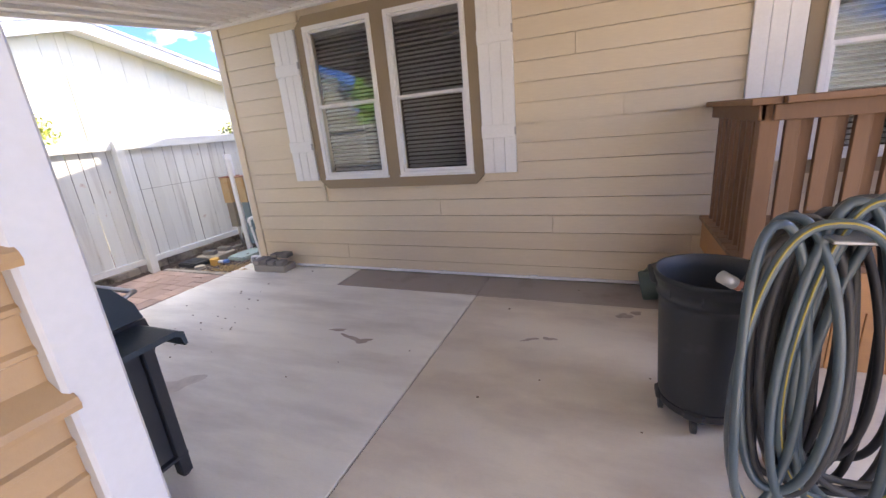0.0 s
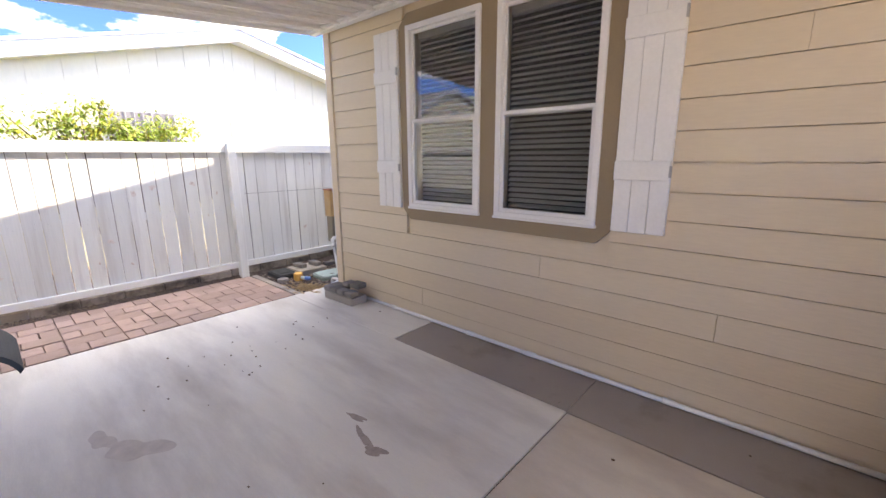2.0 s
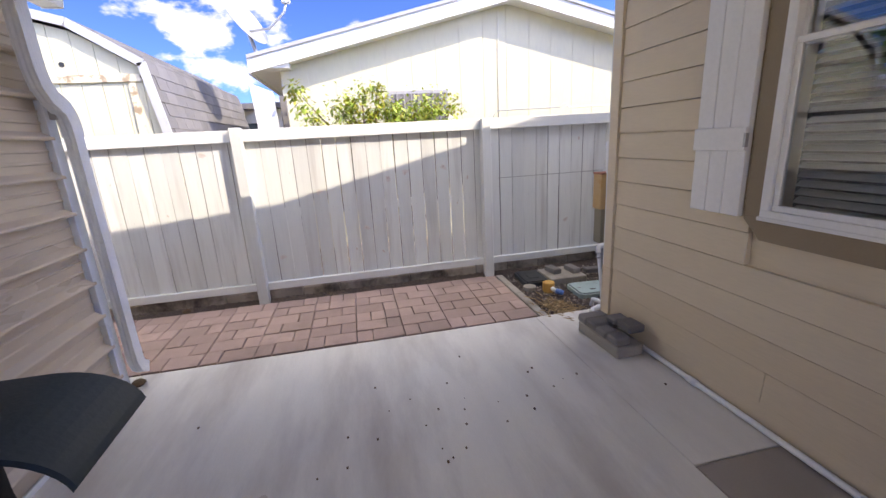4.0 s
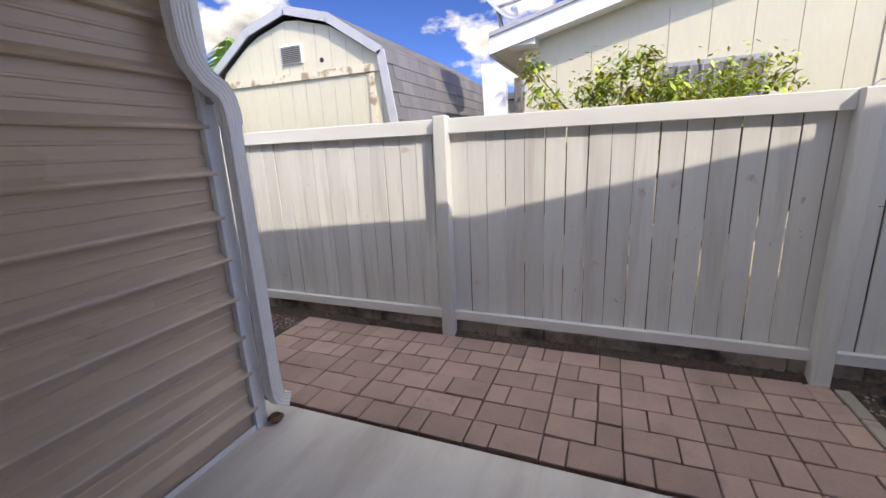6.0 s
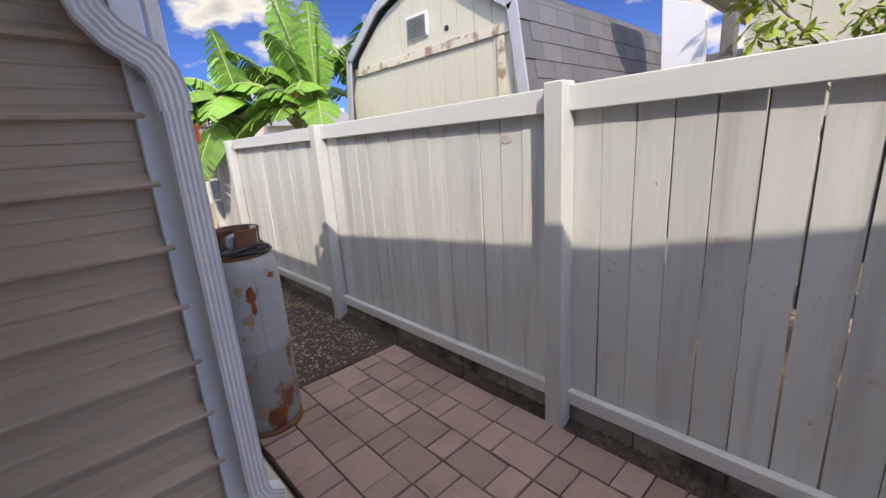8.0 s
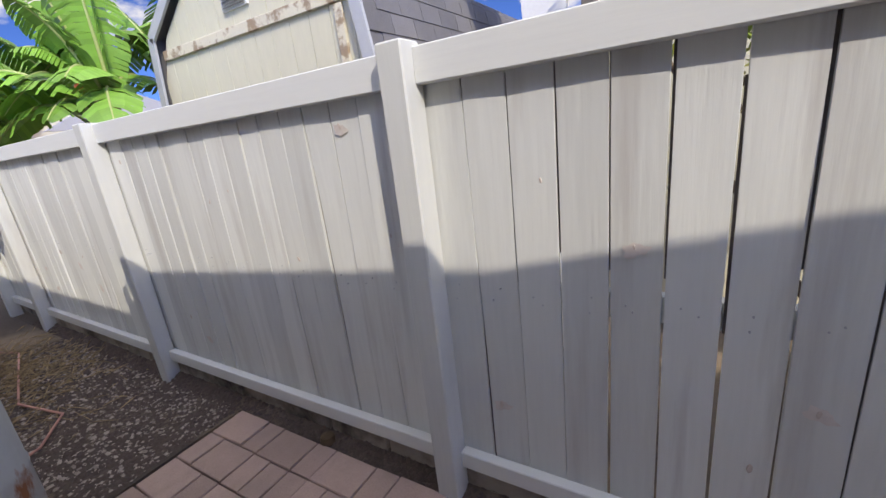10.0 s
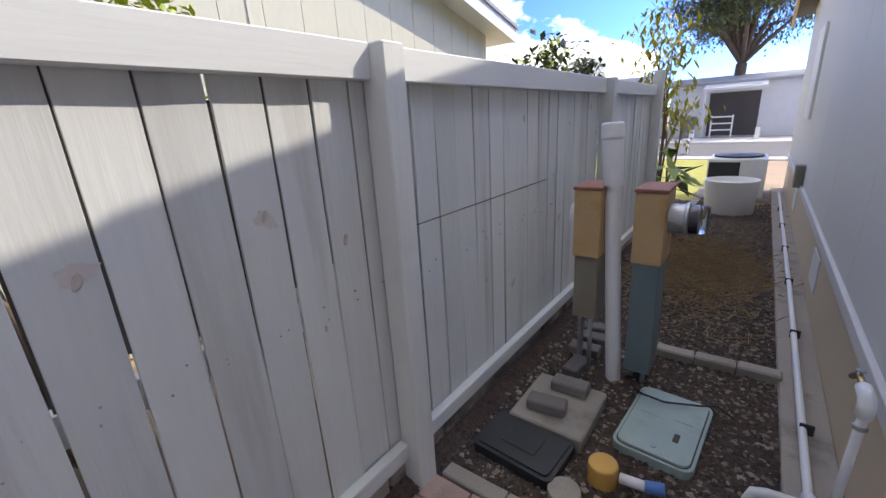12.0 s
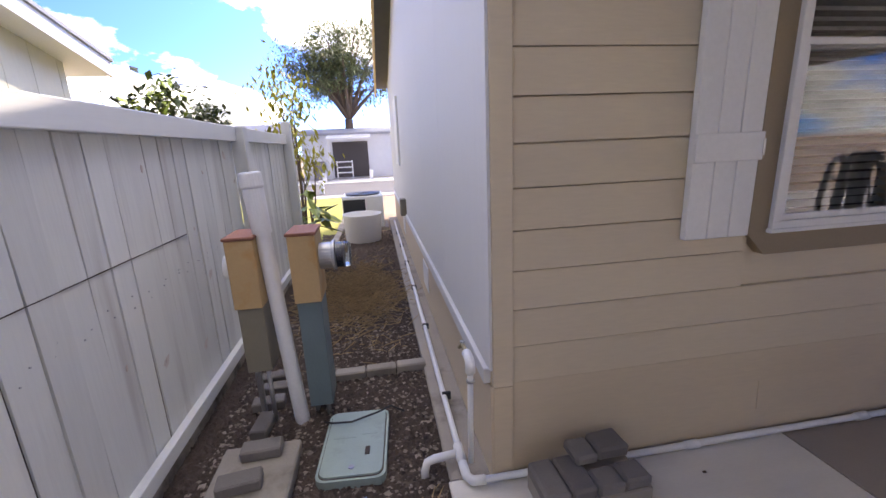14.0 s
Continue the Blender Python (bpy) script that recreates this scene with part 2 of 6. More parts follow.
BLIND = material("blind_slat", (0.46, 0.46, 0.45), 0.6, vary=0.05)
# dark base colour that stands in for indoor shade
ROOM = material("room_gloom", (0.10, 0.09, 0.085), 0.9)
BLUE_PLASTIC = material("blue_plastic", (0.10, 0.22, 0.55), 0.5)
PINK_HOSE = material("faded_red_hose", (0.48, 0.24, 0.19), 0.6)
LEAF_LITTER = material("dead_leaf", (0.10, 0.065, 0.035), 0.9, per_piece=0.5)

for leafy, amount in ((LEAF, 0.35), (LEAF_YELLOW, 0.35), (BANANA, 0.3), (LEAF_DARK, 0.2)):
    leafy.node_tree.nodes["Principled BSDF"].inputs["Transmission Weight"].default_value = 0.0
    leafy.node_tree.nodes["Principled BSDF"].inputs["Subsurface Weight"].default_value = amount * 0.4
    leafy.node_tree.nodes["Principled BSDF"].inputs["Subsurface Radius"].default_value = (0.02, 0.03, 0.01)

GLASS = bpy.data.materials.new("window_glass")
GLASS.use_nodes = True
gb = GLASS.node_tree.nodes["Principled BSDF"]
gb.inputs["Base Color"].default_value = (0.9, 0.93, 0.93, 1)
gb.inputs["Roughness"].default_value = 0.015
gb.inputs["Transmission Weight"].default_value = 1.0
gb.inputs["IOR"].default_value = 1.52
METER_GLASS = GLASS.copy()
METER_GLASS.name = "meter_glass"


# ---- mesh helpers ----
def bm_box(x0, x1, y0, y1, z0, z1, bevel=0.0, bm=None):
    made = bmesh.new()
    bmesh.ops.create_cube(made, size=1.0)
    for v in made.verts:
        v.co = (x0 + (v.co.x + 0.5) * (x1 - x0), y0 + (v.co.y + 0.5) * (y1 - y0), z0 + (v.co.z + 0.5) * (z1 - z0))
    if bevel:
        bmesh.ops.bevel(made, geom=list(made.edges), offset=bevel, segments=1, affect="EDGES", profile=0.5)
    return merge(bm, made)


def merge(bm, made):
    if bm is None:
        return made
    tmp = bpy.data.meshes.new("tmp")
    made.to_mesh(tmp)
    made.free()
    bm.from_mesh(tmp)
    bpy.data.meshes.remove(tmp)
    return bm


def bm_cyl(r0, r1, z0, z1, at=(0, 0, 0), seg=24, axis="z", bevel=0.0, bm=None, caps=True):
    made = bmesh.new()
    bmesh.ops.create_cone(made, cap_ends=caps, segments=seg, radius1=r0, radius2=r1, depth=z1 - z0)
    bmesh.ops.translate(made, vec=(0, 0, (z0 + z1) / 2), verts=made.verts)
    if bevel:
        rims = [e for e in made.edges if abs(e.verts[0].co.z - e.verts[1].co.z) < 1e-5]
        bmesh.ops.bevel(made, geom=rims, offset=bevel, segments=2, affect="EDGES", profile=0.5)
    if axis == "x":
        bmesh.ops.rotate(made, matrix=Matrix.Rotation(radians(90), 3, "Y"), verts=made.verts)
    if axis == "y":
        bmesh.ops.rotate(made, matrix=Matrix.Rotation(radians(-90), 3, "X"), verts=made.verts)
    bmesh.ops.translate(made, vec=at, verts=made.verts)
    return merge(bm, made)


def bm_lathe(profile, seg=32, at=(0, 0, 0), bm=None):
    """Turns (radius, height) pairs round the z axis."""
    made = bmesh.new()
    rings = []
    for r, z in profile:
        rings.append([made.verts.new((at[0] + r * math.cos(2 * math.pi * k / seg), at[1] + r * math.sin(2 * math.pi * k / seg), at[2] + z)) for k in range(seg)])
    for a, b in zip(rings, rings[1:]):
        for k in range(seg):
            made.faces.new((a[k], a[(k + 1) % seg], b[(k + 1) % seg], b[k]))
    bmesh.ops.recalc_face_normals(made, faces=made.faces)
    return merge(bm, made)


def bm_tube(points, radius, seg=8, bm=None, closed=False):
    """A round tube along points; radius may be a list."""
    made = bmesh.new()
    pts = [Vector(p) for p in points]
    rings = []
    side = None
    for k, p in enumerate(pts):
        a, b = pts[max(k - 1, 0)], pts[min(k + 1, len(pts) - 1)]
        if closed:
            a, b = pts[k - 1], pts[(k + 1) % len(pts)]
        d = (b - a).normalized()
        if side is None:
            side = d.orthogonal().normalized()
        side = (side - d * side.dot(d)).normalized()
        up = d.cross(side)
        r = radius[k] if isinstance(radius, (list, tuple)) else radius
        rings.append([made.verts.new(p + r * (math.cos(2 * math.pi * j / seg) * side + math.sin(2 * math.pi * j / seg) * up)) for j in range(seg)])
    pairs = list(zip(rings, rings[1:])) + ([(rings[-1], rings[0])] if closed else [])
    for a, b in pairs:
        for j in range(seg):
            made.faces.new((a[j], a[(j + 1) % seg], b[(j + 1) % seg], b[j]))
    if not closed:
        made.faces.new(rings[0][::-1])
        made.faces.new(rings[-1])
    for f in made.faces:
        f.smooth = True
    return merge(bm, made)


def bm_prism(outline, along, a0, a1, bm=None):
    """Extrudes an outline: along x of (y, z) pairs, along y of (x, z) pairs, along z of (x, y) pairs."""
    made = bmesh.new()
    place = {"x": lambda p, a: (a, p[0], p[1]), "y": lambda p, a: (p[0], a, p[1]), "z": lambda p, a: (p[0], p[1], a)}[along]
    lo = [made.verts.new(place(p, a0)) for p in outline]
    hi = [made.verts.new(place(p, a1)) for p in outline]
    k = len(outline)
    for i in range(k):
        made.faces.new((lo[i], lo[(i + 1) % k], hi[(i + 1) % k], hi[i]))
    made.faces.new(lo[::-1])
    made.faces.new(hi)
    bmesh.ops.recalc_face_normals(made, faces=made.faces)
    return merge(bm, made)


def link(name, bm, mat, smooth=False):
    mesh = bpy.data.meshes.new(name)
    if smooth:
        for f in bm.faces:
            f.smooth = True
    bm.to_mesh(mesh)
    bm.free()
    mesh.materials.append(mat)
    return new(name, mesh)


def part(name, bm, mat, parent, label="", smooth=False):
    """One mesh object under a thing or a part, in the thing's own coordinates."""
    ob = link(name, bm, mat, smooth)
    ob.parent = parent
    if label:
        tagged(ob, label)
    return ob


def thing(name, label, category, at=(0, 0, 0), group="", turn=0.0, kind=""):
    ob = new(name)
    ob.matrix_world = pose(*at, 0, 0, turn)
    return tagged(ob, label, category, group, kind)


def solid(name, bm, mat, label, category, group="", kind="", smooth=False):
    return tagged(link(name, bm, mat, smooth), label, category, group, kind)


def piece(name, mesh, parent, at, turn=(0, 0, 0), scale=(1, 1, 1)):
    """An object on shared mesh data under its parent."""
    ob = new(name, mesh)
    ob.parent = parent
    ob.matrix_basis = pose(*at, *turn) @ Matrix.Diagonal((*scale, 1))
    return ob


def mesh_of(name, bm, mat):
    mesh = bpy.data.meshes.new(name)
    bm.to_mesh(mesh)
    bm.free()
    mesh.materials.append(mat)
    return mesh


# ---- ground and paving ----
solid("ground", bm_box(-200, 200, -200, 200, -0.5, -0.07), GROUND, "dry tan dirt ground with patches of weeds", "ground", kind="structure")
solid("soil_strip_north", bm_box(-8.3, -4.36, 3.44, 9.6, -0.3, -0.035), SOIL, "dark soil under gravel beside the house", "ground", kind="structure")
solid("soil_strip_south", bm_box(-8.3, -4.2, -7.0, -0.76, -0.3, -0.035), SOIL, "dark soil under gravel along the fence", "ground", kind="structure")
solid("soil_bed", bm_box(-8.3, -4.6, -0.76, 3.44, -0.3, -0.055), SOIL, "dark bedding soil under the pavers", "ground", kind="structure")

floor = thing("floor", "pale concrete patio slab with stained patches and joints", "patio", kind="structure")
part("joint_bed", bm_box(-4.57, 9, -4, 3.9, -0.2, -0.014), JOINT, floor)
for x0, x1, y0, y1, mat in (
    (-4.57, -1.077, -4, 3.355, CONCRETE), (-1.067, 9, -4, 3.34, CONCRETE_TAN), (-4.57, -2.748, 3.355, 3.9, CONCRETE),
    (-2.741, -1.08, 3.361, 3.9, CONCRETE_STRIP), (-1.076, 9, 3.35, 3.9, CONCRETE_STRIP),
):
    part("slab", bm_box(x0, x1, y0, y1, -0.15, 0.0, 0.004), mat, floor)

# oil and leaf stains on the slab
def blot(cx, cy, rx, ry, seed, turn=0.0):
    r = random.Random(seed)
    bm = bmesh.new()
    k = 36
    p1, p2 = r.uniform(0, 6), r.uniform(0, 6)
    ring = []
    for j in range(k):
        a = 2 * math.pi * j / k
        s = 1.0 + 0.22 * math.sin(2 * a + p1) + 0.16 * math.sin(3 * a + p2) + 0.1 * math.sin(5 * a + p1 + p2)
        x, y = rx * s * math.cos(a), ry * s * math.sin(a)
        ring.append(bm.verts.new((cx + x * math.cos(turn) - y * math.sin(turn), cy + x * math.sin(turn) + y * math.cos(turn), 0.0012)))
    bm.faces.new(ring)
    return bm

STAIN = material("stain", (0.52, 0.475, 0.43), 0.85, vary=0.25, scale=14)
STAIN_DARK = material("oil_stain", (0.36, 0.31, 0.27), 0.8, vary=0.4, scale=20)
stains = thing("floor_stains", "dark oil spots and damp patches on concrete", "stain", kind="structure")
for k, (cx, cy, rx, ry, mat, turn) in enumerate((
    (-2.05, 2.42, 0.09, 0.02, STAIN_DARK, 0.1), (-1.86, 2.33, 0.10, 0.025, STAIN_DARK, -0.3), (-1.72, 2.30, 0.07, 0.035, STAIN_DARK, 0.2),
    (-0.42, 2.62, 0.06, 0.02, STAIN_DARK, 0.5), (-0.28, 2.66, 0.045, 0.025, STAIN_DARK, 0), (0.25, 3.16, 0.07, 0.04, STAIN_DARK, 0.6), (0.34, 3.23, 0.05, 0.03, STAIN_DARK, 0),
    (-2.75, 1.42, 0.15, 0.10, STAIN, 0.9), (-3.0, 1.3, 0.1, 0.06, STAIN, 0.2),
)):
    part("stain", blot(cx, cy, rx, ry, k, turn), mat, stains)
r = random.Random(5)
crumbs = bmesh.new()
for _ in range(46):
    if r.random() < 0.55:
        x, y = -3.55 + r.gauss(0, 0.32), 2.45 + r.gauss(0, 0.45)
    else:
        x, y = r.uniform(-4.4, 0.6), r.uniform(0.8, 3.7)
    s = r.uniform(0.004, 0.0095)
    bm_box(x - s, x + s, y - s * 0.7, y + s * 0.7, 0, s * 0.8, 0.002, crumbs)
solid("leaf_crumbs", crumbs, LEAF_LITTER, "small dark leaf crumbs scattered on concrete", "debris", kind="stuff")

# ---- gravel ----
def scatter(name, n, place, size, mat, label, seed, category="gravel"):
    g = np.random.RandomState(seed)
    base = np.array([[1, 0, 0], [-1, 0, 0], [0, 1, 0], [0, -1, 0], [0, 0, 1], [0, 0, -0.6]], float)
    tri = np.array([[0, 2, 4], [2, 1, 4], [1, 3, 4], [3, 0, 4], [2, 0, 5], [1, 2, 5], [3, 1, 5], [0, 3, 5]])
    xyz = place(g, n)
    s = size * (0.5 + g.rand(n) ** 2 * 1.3)
    sc = np.stack([s * (0.7 + 0.6 * g.rand(n)), s * (0.7 + 0.6 * g.rand(n)), s * (0.4 + 0.4 * g.rand(n))], 1)
    a = g.rand(n) * 6.283
    v = base[None] * (1 + 0.35 * (g.rand(n, 6, 1) - 0.5)) * sc[:, None]
    x = v[..., 0] * np.cos(a)[:, None] - v[..., 1] * np.sin(a)[:, None]
    y = v[..., 0] * np.sin(a)[:, None] + v[..., 1] * np.cos(a)[:, None]
    v = np.stack([x, y, v[..., 2] + 0.4 * sc[:, None, 2]], -1) + xyz[:, None]
    f = (tri[None] + 6 * np.arange(n)[:, None, None]).reshape(-1, 3)
    mesh = bpy.data.meshes.new(name)
    mesh.from_pydata(v.reshape(-1, 3).tolist(), [], f.tolist())
    mesh.materials.append(mat)
    return tagged(new(name, mesh), label, category, kind="stuff")

def in_box(x0, x1, y0, y1, z):
    return lambda g, n: np.stack([x0 + (x1 - x0) * g.rand(n), y0 + (y1 - y0) * g.rand(n), z + 0 * g.rand(n)], 1)

scatter("gravel_north", 23000, in_box(-5.9, -4.56, 3.46, 6.4, -0.035), 0.0120, STONE, "mixed brown and grey gravel beside the house", 1)
scatter("pale_gravel_north", 5200, in_box(-5.9, -4.56, 3.46, 7.4, -0.031), 0.0105, STONE_PALE, "pale chips among dark gravel beside the house", 21)
scatter("pale_gravel_south", 4800, in_box(-5.95, -4.45, -3.6, -0.78, -0.031), 0.0095, STONE_PALE, "pale chips among fine gravel along the fence", 22)
scatter("gravel_north_far", 8000, in_box(-5.9, -4.56, 6.4, 10.5, -0.035), 0.017, STONE, "mixed brown and grey gravel beside the house", 2)
scatter("gravel_south", 19000, in_box(-5.95, -4.45, -3.6, -0.78, -0.035), 0.0105, STONE, "fine grey gravel along the white fence", 3)
def bank(y0, y1, x0=-5.93, x1=-5.82):
    def place(g, n):
        u = g.rand(n)
        return np.stack([x0 + (x1 - x0) * u, y0 + (y1 - y0) * g.rand(n), 0.018 - 0.048 * u], 1)
    return place
solid("soil_bank", bm_prism([(-5.96, -0.2), (-5.80, -0.2), (-5.80, -0.045), (-5.845, -0.025), (-5.915, 0.015), (-5.96, 0.02)], "y", -5.0, 7.9), SOIL, "bank of dark soil and gravel along the fence kerb", "ground", kind="structure")
scatter("gravel_bank", 9000, bank(-4.5, 7.2), 0.0105, STONE, "fine gravel banked up against the fence kerb", 14)
scatter("gravel_edge", 1600, in_box(-5.97, -5.83, -0.8, 3.44, -0.035), 0.012, STONE, "fine gravel between pavers and fence", 4)

def straw(name, n, place, length, mat, label, seed):
    g = np.random.RandomState(seed)
    p = place(g, n)
    verts, faces = [], []
    for k in range(n):
        a, tilt, ln = g.rand() * 6.283, g.rand() * 0.5, length * (0.5 + g.rand())
        d = np.array([math.cos(a), math.sin(a), tilt]) * ln
        w = np.array([-math.sin(a), math.cos(a), 0]) * 0.003
        o = p[k]
        verts += [o - w, o + w, o + d * 0.6 + [0, 0, 0.01], o + d]
        faces += [(4 * k, 4 * k + 1, 4 * k + 2), (4 * k, 4 * k + 2, 4 * k + 3)]
    mesh = bpy.data.meshes.new(name)
    mesh.from_pydata([tuple(v) for v in verts], [], faces)
    mesh.materials.append(mat)
    return tagged(new(name, mesh), label, "grass", kind="stuff")

straw("dry_grass", 3500, lambda g, n: np.stack([-5.15 + 0.28 * g.randn(n), 6.9 + 0.55 * g.randn(n), -0.03 + 0 * g.rand(n)], 1), 0.16, DRY_GRASS, "tuft of dry straw-coloured grass on gravel", 7)
straw("dry_grass_south", 1200, lambda g, n: np.stack([-5.35 + 0.25 * g.randn(n), -3.1 + 0.5 * g.randn(n), -0.03 + 0 * g.rand(n)], 1), 0.12, DRY_GRASS, "dry straw and pine litter beside the fence", 8)
straw("straw_by_pipe", 220, lambda g, n: np.stack([-4.72 + 0.12 * g.randn(n), 3.66 + 0.08 * g.randn(n), -0.02 + 0 * g.rand(n)], 1), 0.1, DRY_GRASS, "dry twigs beside the house corner", 9)

# ---- house: south wall with lap siding ----
TOP = 3.0
wall_south = thing("wall_south", "tan painted lap siding wall of the house", "wall", kind="structure")
WINDOWS = [(-3.02, -2.18), (-2.02, -1.18), (1.5, 2.34), (2.5, 3.34)]
Z0, Z1 = 1.13, 2.76
bm = bmesh.new()
edges = [-4.33, -3.02, -2.18, -2.02, -1.18, 1.5, 2.34, 2.5, 3.34, 9.0]
for a, b in zip(edges, edges[1:]):
    if (a, b) in WINDOWS:
        bm_box(a, b, 3.925, 4.05, -0.1, Z0, 0, bm)
        bm_box(a, b, 3.925, 4.05, Z1, TOP, 0, bm)
    else:
        bm_box(a, b, 3.925, 4.05, -0.1, TOP, 0, bm)
part("sheathing", bm, TAN, wall_south)
def lap(x0, x1, z0, z1):
    bm = bmesh.new()
    cut = 0.0022 if z0 > 1.6 else 0.0045
    outline = [(3.888, z0), (3.924, z0), (3.924, z1 - cut), (3.8965, z1 - cut)]
    return bm_prism(outline, "x", x0, x1, bm)
SEAMS = {4: (-1.602,), 3: (-0.41,), 2: (0.795,), 1: (-2.9,), 9: (0.2,), 12: (-0.2,)}
for k in range(0, 18):
    z0 = max(0.1795 * k - 0.0415, 0.02)
    z1 = min(0.1795 * (k + 1) - 0.0415, TOP)
    spans = [(-4.25, 9.0)]
    if z1 > 1.0 and z0 < 2.88:
        spans = [(-4.25, -3.10), (-1.09, 1.42), (3.42, 9.0)]
    for a, b in spans:
        cuts = [a] + [c for c in SEAMS.get(k, ()) if a < c < b] + [b]
        for c, d in zip(cuts, cuts[1:]):
            part("siding_board", lap(c + 0.0015, d - 0.0015, z0 + 0.002, z1), TAN_LOW if k < 3 else TAN, wall_south)
part("corner_board", bm_box(-4.3485, -4.253, 3.872, 3.98, 0.492, TOP, 0.003), TAN, wall_south)
part("corner_board", bm_box(-4.3485, -4.253, 3.872, 3.98, -0.03, 0.49, 0.003), TAN_LOW, wall_south)
for x0, x1 in ((-3.12, -1.075), (1.4, 3.44)):
    # broad brown surround with clipped corners, in strips round the openings
    c = 0.1
    lo, hi = 1.015, 2.87
    part("window_surround", bm_prism([(x0 + c, lo), (x1 - c, lo), (x1, lo + c), (x1, Z0), (x0, Z0), (x0, lo + c)], "y", 3.868, 3.9245), BROWN_TRIM, wall_south)
    part("window_surround", bm_prism([(x0, Z1), (x1, Z1), (x1, hi - c), (x1 - c, hi), (x0 + c, hi), (x0, hi - c)], "y", 3.868, 3.9245), BROWN_TRIM, wall_south)
    wins = [w for w in WINDOWS if x0 < w[0] < x1]
    for a, b in ((x0, wins[0][0]), (wins[0][1], wins[1][0]), (wins[1][1], x1)):
        part("window_surround", bm_box(a, b, 3.868, 3.9245, Z0 + 0.0005, Z1 - 0.0005), BROWN_TRIM, wall_south)

# closed rooms behind the windows, their dimness put into the wall colour
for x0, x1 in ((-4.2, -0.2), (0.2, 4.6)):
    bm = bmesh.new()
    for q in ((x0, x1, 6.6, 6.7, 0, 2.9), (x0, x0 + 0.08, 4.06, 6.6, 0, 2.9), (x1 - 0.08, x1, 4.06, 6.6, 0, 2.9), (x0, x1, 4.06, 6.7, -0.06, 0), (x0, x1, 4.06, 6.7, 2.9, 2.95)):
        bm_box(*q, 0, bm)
    solid("room_wall", bm, ROOM, "interior walls coloured dark for the dimness behind the windows", "wall", kind="structure")

def window(index, x0, x1):
    w = thing("window_%d" % index, "white vinyl single-hung window with lowered slat blind", "window", kind="structure")
    f, mid = 0.045, 1.935
    def frame_ring(a, b, lo, hi, t, y0, y1):
        bm = bmesh.new()
        for q in ((a, b, lo, lo + t), (a, b, hi - t, hi), (a, a + t, lo + t, hi - t), (b - t, b, lo + t, hi - t)):
            bm_box(q[0], q[1], y0, y1, q[2], q[3], 0.003, bm)
        return bm
    part("window_frame", frame_ring(x0, x1, Z0, Z1, f, 3.845, 3.93), WHITE, w)
    part("upper_sash", frame_ring(x0 + f, x1 - f, mid - 0.02, Z1 - f, 0.022, 3.885, 3.915), WHITE, w)
    part("lower_sash", frame_ring(x0 + f, x1 - f, Z0 + f, mid + 0.02, 0.03, 3.862, 3.884), WHITE, w)
    for lo, hi, y in ((mid, Z1 - f - 0.02, 3.9), (Z0 + f + 0.03, mid - 0.01, 3.874)):
        p = part("pane", bm_box(x0 + f + 0.02, x1 - f - 0.02, y, y + 0.003, lo, hi), GLASS, w)
        p.visible_shadow = False
    part("window_sill", bm_box(x0 - 0.008, x1 + 0.008, 3.838, 3.90, Z0 - 0.008, Z0 + 0.012, 0.003), WHITE, w)
    blind = part("blind_headrail", bm_box(x0 + 0.05, x1 - 0.05, 3.965, 4.01, Z1 - 0.10, Z1 - 0.05), BLIND, w)
    slat = mesh_of("slat", bm_prism([(-0.021, -0.008), (0.0, 0.0), (0.021, 0.004), (0.021, 0.006), (0.0, 0.002), (-0.021, -0.006)], "x", x0 + 0.055, x1 - 0.055), BLIND)
    z = Z0 + 0.05
    k = 0
    while z < Z1 - 0.11:
        piece("slat", slat, w, (0, 3.99, z + 0.002 * math.sin(k * 1.7)), (18 + 2 * math.sin(k * 2.1), 0, 0))
        z += 0.042
        k += 1
    return w

for k, (a, b) in enumerate(WINDOWS):
    window(k + 1, a, b)

def shutter(x0, x1, z0, z1, label):
    s = thing("shutter", label, "shutter", (x0, 3.9, z0), group="shutters beside the windows")
    w, h = x1 - x0, z1 - z0
    for k in range(3):
        a, b = w * k / 3, w * (k + 1) / 3
        part("shutter_board", bm_box(a + 0.001, b - 0.001, -0.052, -0.016, 0, h, 0.003), WHITE, s)
    for z in (0.34, h - 0.46):
        part("batten", bm_box(-0.001, w + 0.001, -0.068, -0.0525, z, z + 0.12, 0.003), WHITE, s)
    for z in (0.36, h - 0.4):
        part("hinge", bm_box(w - 0.006, w + 0.006, -0.07, -0.05, z, z + 0.07), STEEL, s)
    return s

shutter(-3.465, -3.14, 1.12, 2.76, "white painted board-and-batten wooden shutter on tan siding")
shutter(-1.07, -0.74, 1.12, 2.76, "white painted board-and-batten wooden shutter on tan siding")
shutter(1.06, 1.39, 1.12, 2.76, "white painted board-and-batten wooden shutter above the deck")

# ---- house: west side and roof ----
SX = -4.362
wall_west = thing("wall_west", "white panel side wall of the house above tan skirting", "wall", kind="structure")
part("wall_core", bm_prism([(3.983, -0.1), (12.4, -0.1), (12.4, 2.98), (8.2, 3.97), (3.983, 2.98)], "x", SX + 0.0135, SX + 0.15), SIDE_WHITE, wall_west)
y = 3.8725
while y < 12.3:
    a, b = y + 0.002, min(y + 1.22, 12.4) - 0.002
    top_a, top_b = (3.97 - abs(q - 8.2) * 0.235 for q in (a, b))
    part("wall_panel", bm_prism([(a, 0.58), (b, 0.58), (b, top_b), (a, top_a)], "x", SX, SX + 0.012), SIDE_WHITE, wall_west)
    y += 1.22
part("belly_band", bm_box(SX - 0.022, SX + 0.012, 3.905, 12.4, 0.50, 0.576, 0.004), SIDE_WHITE, wall_west)
